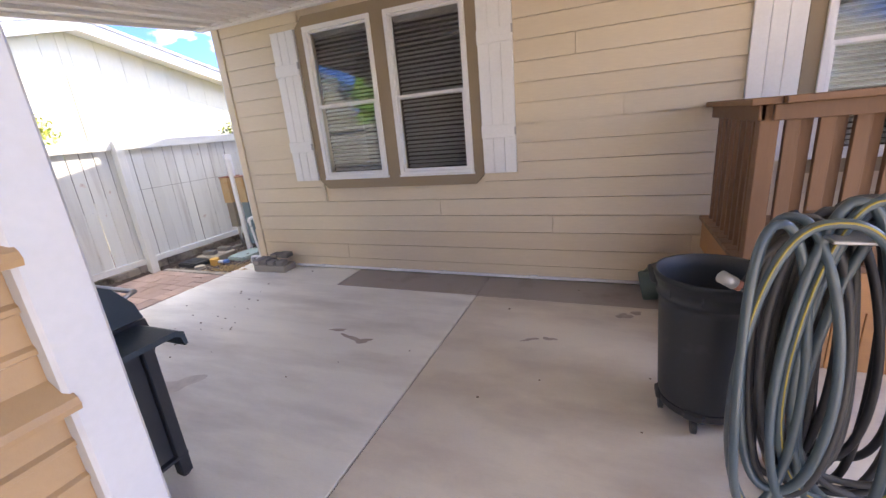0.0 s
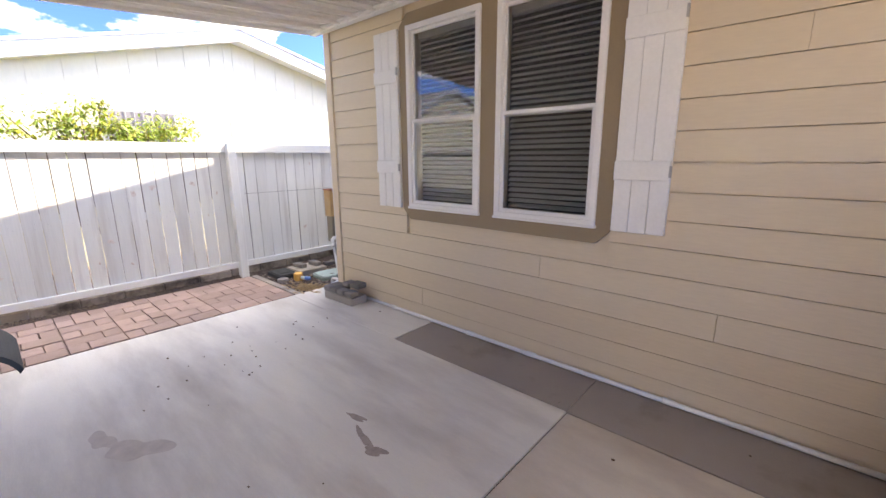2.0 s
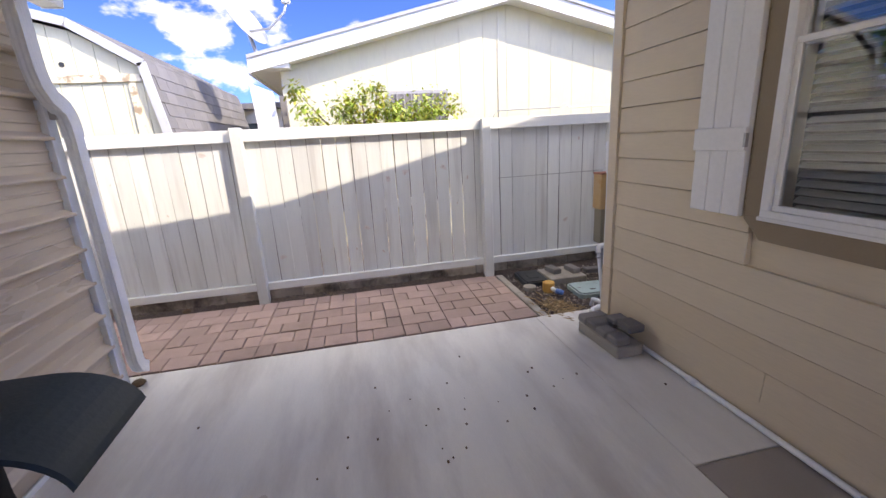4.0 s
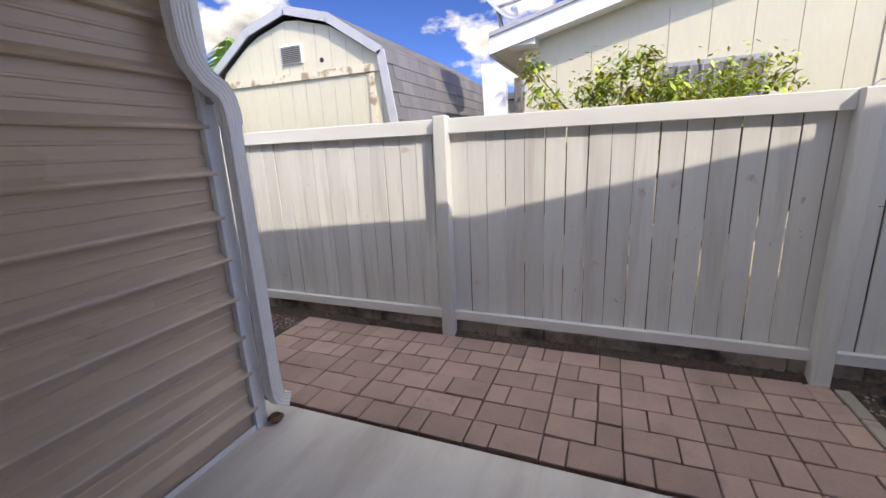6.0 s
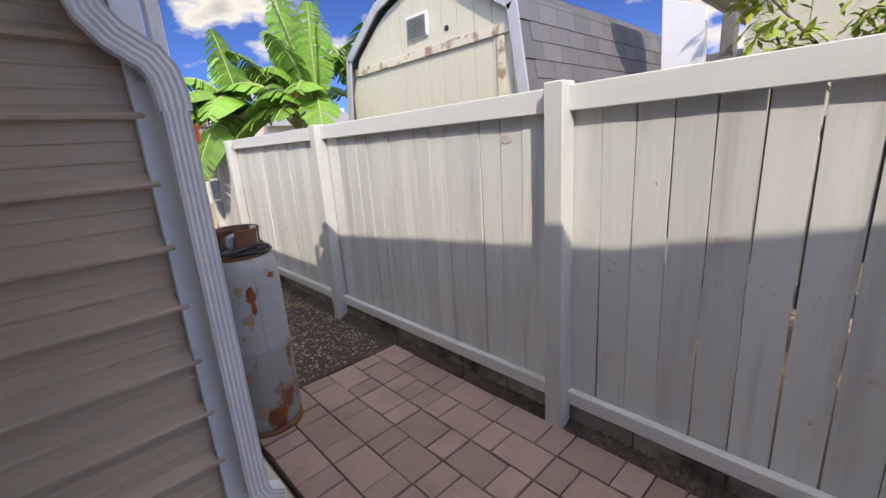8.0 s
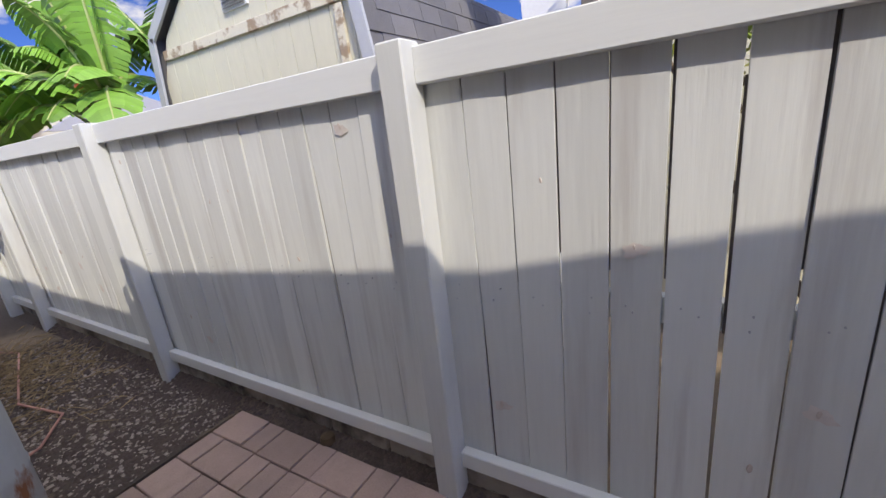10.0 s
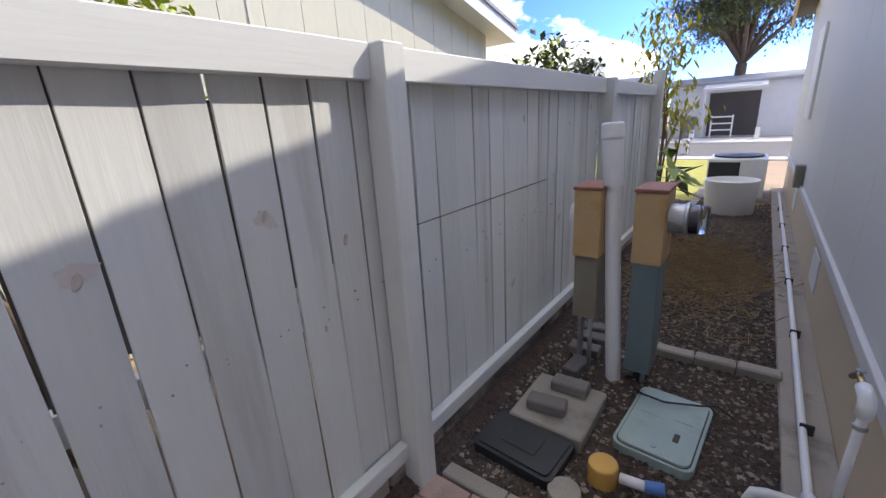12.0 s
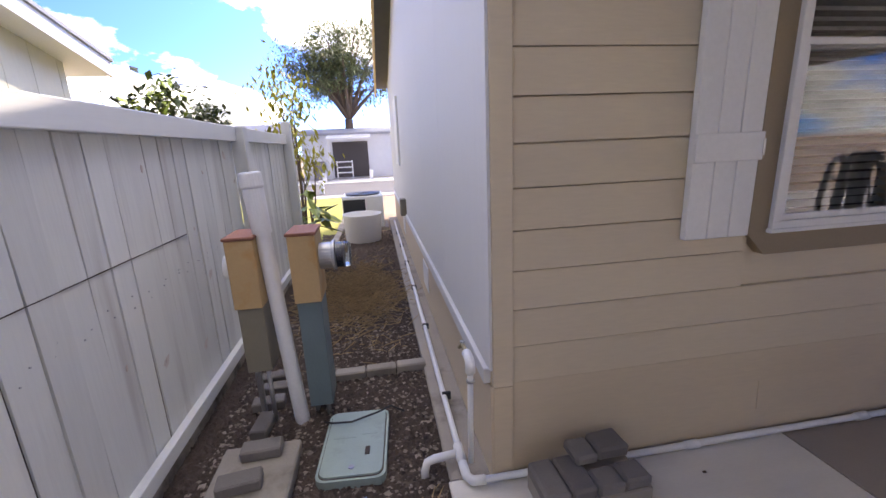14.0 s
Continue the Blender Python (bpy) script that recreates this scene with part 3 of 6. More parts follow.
part("skirting", bm_box(SX + 0.002, SX + 0.0125, 3.8725, 12.4, -0.06, 0.497), TAN_LOW, wall_west)
part("skirting_vent", bm_box(SX - 0.008, SX + 0.0035, 6.1, 6.5, 0.16, 0.42, 0.003), WHITE, wall_west)
part("skirting_vent", bm_box(SX - 0.008, SX + 0.0035, 9.1, 9.5, 0.16, 0.42, 0.003), WHITE, wall_west)
part("wall_north_closing", bm_box(SX, 9, 12.4, 12.5, -0.1, 3.3), SIDE_WHITE, wall_west)
part("side_window", bm_box(SX - 0.03, SX - 0.001, 9.3, 10.1, 1.3, 2.4, 0.004), WHITE, wall_west)
solid("foundation_strip", bm_box(-4.56, SX + 0.002, 3.9, 12.0, -0.08, 0.0, 0.006), CONCRETE_OLD, "rough concrete footing along the house", "footing", kind="structure")

roof = thing("roof", "low-pitched gable roof with grey shingles and tan fascia", "roof", kind="structure")
def roof_plane(ya, za, yb, zb, x0, x1, t, bm=None):
    return bm_prism([(ya, za - t), (yb, zb - t), (yb, zb), (ya, za)], "x", x0, x1, bm)
ridge_y, ridge_z = 8.2, 4.1
part("roof_south", roof_plane(3.55, 3.03, ridge_y, ridge_z, -4.62, 9, 0.05), SHINGLE, roof)
part("roof_north", roof_plane(ridge_y, ridge_z, 12.85, 3.03, -4.62, 9, 0.05), SHINGLE, roof)
RAKE = material("tan_rake_board", (0.62, 0.47, 0.26), 0.6, vary=0.06)
part("rake_board", roof_plane(4.3, 3.1726, ridge_y, ridge_z - 0.03, -4.66, -4.621, 0.2), RAKE, roof)
part("rake_board", roof_plane(ridge_y, ridge_z - 0.03, 12.85, 3.0, -4.66, -4.621, 0.2), RAKE, roof)
part("soffit", roof_plane(4.0, 3.02, ridge_y, ridge_z - 0.1, -4.61, SX + 0.01, 0.02), WHITE, roof)
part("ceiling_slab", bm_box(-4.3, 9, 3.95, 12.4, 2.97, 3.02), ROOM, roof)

# ---- patio cover ----
PAN = material("awning_pan", (0.74, 0.73, 0.70), 0.45, vary=0.08, scale=3, grain=30, bump=0.02)
ceiling = thing("ceiling", "white ribbed aluminium patio cover seen from below", "patio cover", kind="structure")
def cover_z(y):
    return 2.965 + 0.088 * (y - 3.7)
pan = bmesh.new()
x = -4.5
while x < 2.75:
    for a, b, lift in ((x, x + 0.03, -0.035), (x + 0.03, x + 0.15, 0.0), (x + 0.15, x + 0.165, -0.012), (x + 0.165, x + 0.285, 0.0)):
        bm_prism([(0.15, cover_z(0.15) + lift), (3.84, cover_z(3.84) + lift), (3.84, cover_z(3.84) + 0.05), (0.15, cover_z(0.15) + 0.05)], "x", a, b, pan)
    x += 0.285
part("cover_pans", pan, PAN, ceiling)
carport = bmesh.new()
x = -0.17
while x < 2.4:
    for a, b, low in ((x, x + 0.03, 2.60), (x + 0.03, x + 0.285, 2.635)):
        bm_box(a, b, -2.6, 0.149, low, 2.68, 0, carport)
    x += 0.285
part("carport_pans", carport, PAN, ceiling)
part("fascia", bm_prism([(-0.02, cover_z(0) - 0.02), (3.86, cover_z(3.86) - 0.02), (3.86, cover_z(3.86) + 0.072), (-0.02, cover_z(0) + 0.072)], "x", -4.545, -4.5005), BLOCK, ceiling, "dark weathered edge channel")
# unseen plate, added to cast the sloping shadow edge onto the fence
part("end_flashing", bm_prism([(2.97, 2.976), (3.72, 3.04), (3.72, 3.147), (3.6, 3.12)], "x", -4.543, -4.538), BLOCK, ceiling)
part("ledger", bm_box(-4.49, 5.6, 3.79, 3.868, 2.93, 3.01, 0.005), WHITE, ceiling)
part("ledger_drip", bm_box(-4.49, 5.6, 3.74, 3.789, 2.945, 2.965, 0.003), WHITE, ceiling)
gut = thing("gutter", "white painted metal gutter with ribbed downspout", "gutter")
part("trough", bm_prism([(0.16, 2.50), (0.27, 2.50), (0.288, 2.64), (0.278, 2.64), (0.262, 2.51), (0.17, 2.51), (0.17, 2.64), (0.16, 2.64)], "x", -4.56, -0.62), WHITE_METAL, gut)
part("end_cap", bm_prism([(0.158, 2.495), (0.272, 2.495), (0.29, 2.645), (0.158, 2.645)], "x", -4.575, -4.561), WHITE_METAL, gut)
def ribbed(points, w, d, bm=None):
    """A square pipe with shallow ribs on its faces, along points."""
    outline = []
    for k in range(10):
        outline.append((-w / 2 + w * k / 9, -d / 2 - (0.0035 if k % 2 else 0)))
    for k in range(6):
        outline.append((w / 2 + (0.003 if k % 2 else 0), -d / 2 + d * k / 5))
    for k in range(10):
        outline.append((w / 2 - w * k / 9, d / 2 + (0.0035 if k % 2 else 0)))
    for k in range(6):
        outline.append((-w / 2 - (0.003 if k % 2 else 0), d / 2 - d * k / 5))
    made = bmesh.new()
    rings = []
    pts = [Vector(p) for p in points]
    for k, p in enumerate(pts):
        t = (pts[min(k + 1, len(pts) - 1)] - pts[max(k - 1, 0)]).normalized()
        side = Vector((0, 1, 0))
        up = t.cross(side).normalized()
        rings.append([made.verts.new(p + up * a + side * b) for a, b in outline])
    n_ = len(outline)
    for a, b in zip(rings, rings[1:]):
        for j in range(n_):
            made.faces.new((a[j], a[(j + 1) % n_], b[(j + 1) % n_], b[j]))
    made.faces.new(rings[0])
    made.faces.new(rings[-1][::-1])
    bmesh.ops.recalc_face_normals(made, faces=made.faces)
    return merge(bm, made)
DY = 0.222
part("downspout_top", ribbed([(-4.225, DY, 2.52), (-4.225, DY, 2.2), (-4.23, DY, 2.1), (-4.25, DY, 2.02), (-4.295, DY, 1.96), (-4.345, DY, 1.925)], 0.09, 0.065), WHITE_METAL, gut)
part("downspout_elbow", ribbed([(-4.335, DY, 1.93), (-4.375, DY, 1.905), (-4.403, DY, 1.86), (-4.415, DY, 1.80), (-4.417, DY, 1.74)], 0.093, 0.068), WHITE_METAL, gut)
part("downspout", ribbed([(-4.417, DY, 1.76), (-4.417, DY, 1.3), (-4.417, DY, 0.28)], 0.077, 0.06), WHITE_METAL, gut)
part("spout", ribbed([(-4.417, DY, 0.30), (-4.42, DY, 0.2), (-4.44, DY, 0.15), (-4.49, DY, 0.115), (-4.505, DY, 0.108)], 0.08, 0.063), WHITE_METAL, gut)
part("strap", bm_box(-4.37, -4.34, 0.165, DY - 0.02, 1.84, 1.90, 0.002), STEEL, gut)
post = thing("patio_post", "white square metal post holding the patio cover", "post")
part("post_shaft", bm_box(-4.495, -4.445, -0.08, -0.03, -0.06, 2.66, 0.005), WHITE_METAL, post)
part("post_foot", bm_box(-4.52, -4.42, -0.10, -0.01, -0.06, 0.008), WHITE_METAL, post)

# ---- storage shed with ribbed metal wall ----
GREY_TRIM = material("grey_trim", (0.30, 0.315, 0.33), 0.45, vary=0.08, scale=6, grain=60, bump=0.05)
ORANGE_TAN = material("orange_tan_metal", (0.33, 0.215, 0.11), 0.5, vary=0.06)
SHED_PALE = material("pale_metal", (0.56, 0.52, 0.48), 0.4, vary=0.1, scale=3, grain=30, bump=0.03)
TRIM_BLUE = material("pale_blue_trim", (0.80, 0.84, 0.88), 0.3, vary=0.04, scale=4, grain=40, bump=0.02)
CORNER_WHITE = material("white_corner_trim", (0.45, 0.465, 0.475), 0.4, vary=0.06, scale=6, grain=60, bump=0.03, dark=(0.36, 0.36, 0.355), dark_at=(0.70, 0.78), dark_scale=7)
shed = thing("storage_shed", "tan ribbed metal storage shed under the patio cover", "shed")
PITCH, FIRST = 0.228, 0.126
outline = [(0.125, 0.02)]
z = FIRST
while z < 2.4:
    for dz, dy in ((0.0, 0.0), (0.002, 0.042), (0.012, 0.045), (0.022, 0.04), (0.05, 0.0), (0.092, 0.0), (0.096, 0.007), (0.104, 0.007), (0.11, 0.0), (0.158, 0.0), (0.162, 0.007), (0.17, 0.007), (0.176, 0.0)):
        outline.append((0.125 + dy, z + dz))
    z += PITCH
outline += [(0.125, 2.6), (0.11, 2.6), (0.11, 0.02)]
part("wall_sheet", bm_prism(outline, "x", -4.335, -0.64), SHED, shed)
side_outline = [(-0.31 + (q[0] - 0.125) if q[0] > 0.12 else -0.325, q[1]) for q in outline]
part("side_sheet", bm_prism([(p[0] - 0.325, p[1]) for p in side_outline], "y", -5.99, 0.09), ORANGE_TAN, shed)
part("back_sheet", bm_box(-4.32, -0.645, -6.06, -6.0, 0.02, 2.42), SHED, shed)
part("west_sheet", bm_box(-4.372, -4.322, -6.05, 0.084, 0.02, 2.42), SHED_PALE, shed)
rib = mesh_of("sheet_rib", bm_prism([(-4.3725, 0.0), (-4.39, 0.006), (-4.39, 0.02), (-4.3725, 0.045)], "y", -6.04, 0.08), SHED_PALE)
for k in range(9):
    piece("sheet_rib", rib, shed, (0, 0, FIRST + PITCH * k))
part("edge_trim", bm_box(-4.394, -4.322, -6.1, -6.061, 0.0, 2.42, 0.003), GREY_TRIM, shed)
part("shed_roof", bm_box(-4.44, -0.62, -6.25, 0.01, 2.43, 2.49), GREY_TRIM, shed)
part("corner_trim", bm_box(-4.396, -4.312, 0.085, 0.164, 0.0, 2.49, 0.003), TRIM_BLUE, shed)
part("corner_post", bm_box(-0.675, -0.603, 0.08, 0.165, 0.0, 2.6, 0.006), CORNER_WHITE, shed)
part("base_trim", bm_box(-4.31, -0.68, 0.148, 0.156, 0.0, 0.035, 0.002), WHITE_METAL, shed)
screw = mesh_of("screw", bm_cyl(0.006, 0.004, 0, 0.005, axis="y", seg=8), STEEL)
for k in range(9):
    piece("screw", screw, shed, (-4.335, 0.1605, FIRST + 0.01 + PITCH * k))

# ---- white fence ----
fence = thing("fence", "white painted board fence with square posts and knotty planks", "fence")
FX = -5.93
POSTS = [(7.95, 1.96), (5.955, 1.80), (3.348, 1.80), (0.798, 1.82), (-1.63, 1.81), (-4.08, 1.80), (-5.2, 1.80)]
r = random.Random(11)
for y, top in POSTS:
    part("post", bm_box(FX + 0.005, FX + 0.112, y - 0.052, y + 0.052, -0.1, top, 0.006), FENCE, fence)
board_meshes = []
for k in range(6):
    g = random.Random(40 + k)
    w = 0.1375
    bm = bm_box(-0.015, 0, 0, w - 0.0032, 0.14, 1.79, 0.0012)
    bmesh.ops.subdivide_edges(bm, edges=[e for e in bm.edges if abs(e.verts[0].co.z - e.verts[1].co.z) > 1], cuts=5)
    for v in bm.verts:
        s = math.sin(v.co.z * 2.1 + k * 1.3)
        v.co.x += 0.0035 * s + (0.004 * (v.co.y / w - 0.5) * math.sin(v.co.z * 1.3 + k))
        v.co.y += 0.0016 * math.sin(v.co.z * 3.3 + 2.1 * k)
    board_meshes.append(mesh_of("board", bm, FENCE))
# dark strips set into the board gaps stand in for the shade there
tongue = mesh_of("tongue", bm_box(-0.0145, -0.0085, -0.004, 0.004, 0.15, 1.78), JOINT)
short_gap_shade = mesh_of("tongue", bm_box(-0.0145, -0.0085, -0.0045, 0.0045, 1.02, 1.70), JOINT)
nail = mesh_of("nail", bm_cyl(0.0035, 0.003, -0.004, 0.0015, axis="x", seg=8), STEEL)
KNOT_STAIN = material("knot_stain", (0.60, 0.545, 0.50), 0.75, vary=0.2, scale=30, grain=26, bump=0.1)
def bleed(seed):
    g = random.Random(seed)
    bm = bmesh.new()
    bm.faces.new([bm.verts.new((0.0006, (0.030 + 0.010 * g.random()) * math.cos(a) * (1 + 0.3 * math.sin(3 * a + seed)), 0.022 * math.sin(a) * (0.8 + 0.5 * g.random()))) for a in [2 * math.pi * k / 18 for k in range(18)]])
    return mesh_of("knot_stain", bm, KNOT_STAIN)
bleeds = [bleed(k) for k in range(4)]
knot = mesh_of("knot", bm_cyl(0.011, 0.008, -0.001, 0.0012, axis="x", seg=10), KNOT)
spans = list(zip(POSTS[1:], POSTS))
for (ya, _), (yb, _) in spans:
    a, b = ya + 0.052, yb - 0.052
    a, b = a - 0.03, b + 0.03
    cuts = [0.99 + 0.1497 * k for k in range(-50, 60)]
    cuts = [a] + [c for c in cuts if a + 0.03 < c < b - 0.03] + [b]
    for y0, y1 in zip(cuts, cuts[1:]):
        w = y1 - y0
        piece("board", board_meshes[r.randrange(6)], fence, (FX + r.uniform(-0.003, 0.002), y0 + 0.0005, r.uniform(-0.004, 0.004)), scale=(1, (w - r.choice((0.001, 0.004, 0.006, 0.008) if 1.2 < y0 < 3.1 else (0.0, 0.001, 0.003, 0.005))) / 0.1375, 1))
        if r.random() < 0.18 or not 0.9 < y0 < 3.2:
            piece("tongue", tongue, fence, (FX, y0 - 0.001, 0))
        else:
            piece("tongue", short_gap_shade, fence, (FX, y0 - 0.001, r.uniform(-0.12, 0.1)))
        for z in (0.93, 0.965):
            piece("nail", nail, fence, (FX + 0.003, y0 + 0.07 + r.uniform(-0.03, 0.03), z + r.uniform(-0.02, 0.02)))
        if r.random() < 0.6 and w > 0.1:
            s = r.uniform(0.5, 1.25)
            ky, kz = y0 + r.uniform(0.045, 0.1), r.uniform(0.35, 1.6)
            piece("knot", knot, fence, (FX + 0.0028, ky, kz), (r.uniform(-40, 40), 0, 0), scale=(1, s * 0.8, s * 1.7))
            if r.random() < 0.45:
                piece("knot_stain", bleeds[r.randrange(4)], fence, (FX + 0.0026, ky, kz + r.uniform(-0.03, 0.03)), (r.uniform(-50, 50), 0, 0))
    part("top_rail", bm_box(FX + 0.003, FX + 0.052, ya + 0.051, yb - 0.051, 1.685, 1.80, 0.004), FENCE_RAIL, fence)
    part("cap_rail", bm_box(FX - 0.05, FX + 0.0025, a - 0.02, b + 0.02, 1.785, 1.803, 0.003), FENCE_RAIL, fence)
    part("bottom_rail", bm_box(FX + 0.003, FX + 0.05, ya + 0.051, yb - 0.051, 0.128, 0.207, 0.004), FENCE_RAIL, fence)
    part("back_rail", bm_box(FX - 0.065, FX - 0.025, a, b, 0.9, 0.99, 0.003), FENCE, fence)
# the patched run of boards beyond the third post carries a cross cut
part("splice_gap", bm_box(FX - 0.001, FX + 0.0045, 3.50, 4.85, 1.1345, 1.138), JOINT, fence)
kerb = thing("fence_kerb", "weathered concrete blocks under the fence", "kerb", kind="structure")
block = mesh_of("kerb_block", bm_box(-0.05, 0.05, 0.004, 0.396, -0.1, 0.115, 0.008), KERB)
y = -5.2
while y < 7.9:
    piece("kerb_block", block, kerb, (FX - 0.035 + r.uniform(-0.006, 0.006), y, r.uniform(-0.02, 0.01)))
    y += 0.4
solid("wire_trellis", bm_tube([(-7.6, 4.0, -0.06), (-7.6, 4.05, 1.9), (-7.6, 4.12, 1.98), (-7.6, 5.15, 1.99), (-7.6, 5.22, 2.05), (-7.6, 5.29, 1.99), (-7.6, 6.4, 1.98), (-7.6, 6.5, 1.9), (-7.6, 6.52, -0.06)], 0.009), STEEL, "thin bent metal rod frame behind the white fence", "rod")

# ---- neighbours beyond the fence ----
def t111(bm_parts, parent, mat, x, y0, y1, z0, z_top, pitch=0.2):
    """Vertical grooved planks on a wall facing +x; z_top gives the height at y."""
    y = y0
    while y < y1 - 0.01:
        b = min(y + pitch, y1)
        part("wall_plank", bm_prism([(y + 0.003, z0), (b - 0.003, z0), (b - 0.003, z_top(b - 0.003)), (y + 0.003, z_top(y + 0.003))], "x", x - 0.02, x), mat, parent)
        y = b

nb = thing("neighbour_house", "cream grooved-plank house with low white gable roof", "house")
HX = -8.45
PY, PZ, EL, ER, EZ = 4.62, 3.85, 0.58, 8.75, 2.86
def rake(y):
    return PZ - (PZ - EZ) * abs(y - PY) / (PY - EL)
t111(None, nb, CREAM, HX, 0.95, 8.35, -0.05, lambda y: rake(y) - 0.17, 0.405)
part("wall", bm_prism([(0.95, -0.05), (8.35, -0.05), (8.35, rake(8.35) - 0.18), (PY, PZ - 0.18), (0.95, rake(0.95) - 0.18)], "x", -18, HX - 0.021), CREAM_PALE, nb)
part("wall_joint", bm_box(HX, HX + 0.012, 4.44, 4.47, 0, rake(4.45) - 0.2), CREAM_PALE, nb)
for ya, yb in ((EL, PY), (PY, ER)):
    za, zb = rake(ya), rake(yb)
    part("rake_board", bm_prism([(ya, za - 0.19), (yb, zb - 0.19), (yb, zb), (ya, za)], "x", -8.16, -8.12), WHITE, nb)
    part("roof", bm_prism([(ya, za + 0.002), (yb, zb + 0.002), (yb, zb + 0.05), (ya, za + 0.05)], "x", -18.4, -8.09), ROOF_GREY, nb)
    part("soffit", bm_prism([(ya, za - 0.17), (yb, zb - 0.17), (yb, zb - 0.14), (ya, za - 0.14)], "x", -18.3, -8.161), WHITE, nb)
part("eave_board", bm_box(-18.3, -8.165, EL - 0.02, EL + 0.02, EZ - 0.2, EZ), WHITE, nb)
part("eave_return", bm_box(-8.5, -8.165, EL + 0.021, EL + 0.55, EZ - 0.12, EZ - 0.001), WHITE, nb)
win = part("window", bm_box(HX + 0.002, HX + 0.03, 2.55, 3.55, 1.5, 2.40), ROOF_GREY, nb)
part("pane", bm_box(HX + 0.031, HX + 0.036, 2.6, 3.5, 1.55, 2.35), BLOCK, win)
bar = mesh_of("window_bar", bm_box(HX + 0.05, HX + 0.064, -0.004, 0.004, 1.5, 2.40), ROOF_GREY)
for k in range(9):
    piece("window_bar", bar, win, (0, 2.58 + 0.118 * k, 0))
meter = thing("satellite_dish", "grey satellite dish on a bent arm at the roof corner", "satellite dish", (-8.6, 0.72, 2.86))
part("mast", bm_tube([(0, 0, 0), (0.0, -0.06, 0.12), (0, -0.10, 0.28), (0, -0.11, 0.36)], 0.022), STEEL, meter)
dish = bm_lathe([(0.0, 0.0), (0.1, 0.008), (0.2, 0.034), (0.28, 0.066), (0.285, 0.062), (0.2, 0.028), (0.1, 0.002), (0.0, -0.006)], 28)
bmesh.ops.rotate(dish, matrix=Matrix.Rotation(radians(-58), 3, "X") @ Matrix.Rotation(radians(20), 3, "Y"), verts=dish.verts)
bmesh.ops.translate(dish, vec=(0, -0.16, 0.42), verts=dish.verts)
DISH = material("grey_dish_paint", (0.33, 0.335, 0.345), 0.5, vary=0.08)
part("dish", dish, DISH, meter, smooth=True)
part("feed_arm", bm_tube([(0, -0.12, 0.34), (0.05, 0.12, 0.36), (0.06, 0.3, 0.52), (0.06, 0.34, 0.62)], 0.014), STEEL, meter)
part("feed_horn", bm_box(0.02, 0.1, 0.29, 0.38, 0.61, 0.67, 0.01), WHITE, meter)
meter.scale = (1.35, 1.35, 1.35)

BARN_TRIM = material("grey_trim_board", (0.44, 0.45, 0.46), 0.6, vary=0.12, scale=6)
barn = thing("barn_shed", "pale yellow plank barn-style shed with grey shingle roof", "shed", (0, 0, -0.055))
BX, BC = -7.13, -1.60
def gambrel(y):
    d = abs(y - BC)
    return 3.25 - d * 0.27 if d < 0.6 else 3.088 - (d - 0.6) * 0.65 if d < 1.24 else 2.672 - (d - 1.24) * 3.6
t111(None, barn, CREAM, BX, BC - 1.33, BC + 1.33, -0.05, lambda y: gambrel(y) - 0.05, 0.21)
part("wall", bm_prism([(BC - 1.27, -0.05), (BC + 1.27, -0.05), (BC + 1.27, 2.4), (BC + 1.2, 2.58), (BC + 0.6, 2.95), (BC, 3.12), (BC - 0.6, 2.95), (BC - 1.2, 2.58), (BC - 1.27, 2.4)], "x", -11.2, BX - 0.022), CREAM_PALE, barn)
part("band_board", bm_box(BX + 0.001, BX + 0.03, BC - 1.2, BC + 1.2, 2.5, 2.585, 0.004), PEELING, barn)
part("side_board", bm_box(BX + 0.001, BX + 0.025, BC + 1.04, BC + 1.12, 0, 2.49, 0.004), PEELING, barn)
vent = part("gable_vent", bm_box(BX + 0.001, BX + 0.02, BC - 0.16, BC + 0.16, 2.7, 2.92), WHITE, barn)
louvre = mesh_of("louvre", bm_prism([(0.0, 0.0), (0.018, -0.012), (0.018, -0.009), (0.0, 0.004)], "y", -0.14, 0.14), BLOCK)
for k in range(9):
    piece("louvre", louvre, vent, (BX + 0.02, BC, 2.725 + 0.021 * k))
part("hole", bm_cyl(0.028, 0.028, 0, 0.006, (BX + 0.001, BC + 0.42, 2.7), axis="x", seg=16), BLACK, barn)
segs = [(BC - 1.42, 1.64), (BC - 1.26, 2.70), (BC - 0.6, 3.128), (BC, 3.29), (BC + 0.6, 3.128), (BC + 1.26, 2.70), (BC + 1.42, 1.64)]
for (ya, za), (yb, zb) in zip(segs, segs[1:]):
    part("roof_deck", bm_prism([(ya, za), (yb, zb), (yb, zb + 0.02), (ya, za + 0.02)], "x", -11.4, BX + 0.06), SHINGLE, barn)
    out = Vector((-(zb - za), yb - ya)).normalized()
    part("rake_trim", bm_prism([(ya - 0.06 * out.x, za - 0.06 * out.y), (yb - 0.06 * out.x, zb - 0.06 * out.y), (yb + 0.035 * out.x, zb + 0.035 * out.y), (ya + 0.035 * out.x, za + 0.035 * out.y)], "x", BX + 0.061, BX + 0.085), BARN_TRIM, barn)
sh = mesh_of("shingle", bm_box(-0.148, 0.148, 0, 0.2, 0.0, 0.012, 0.0), SHINGLE)
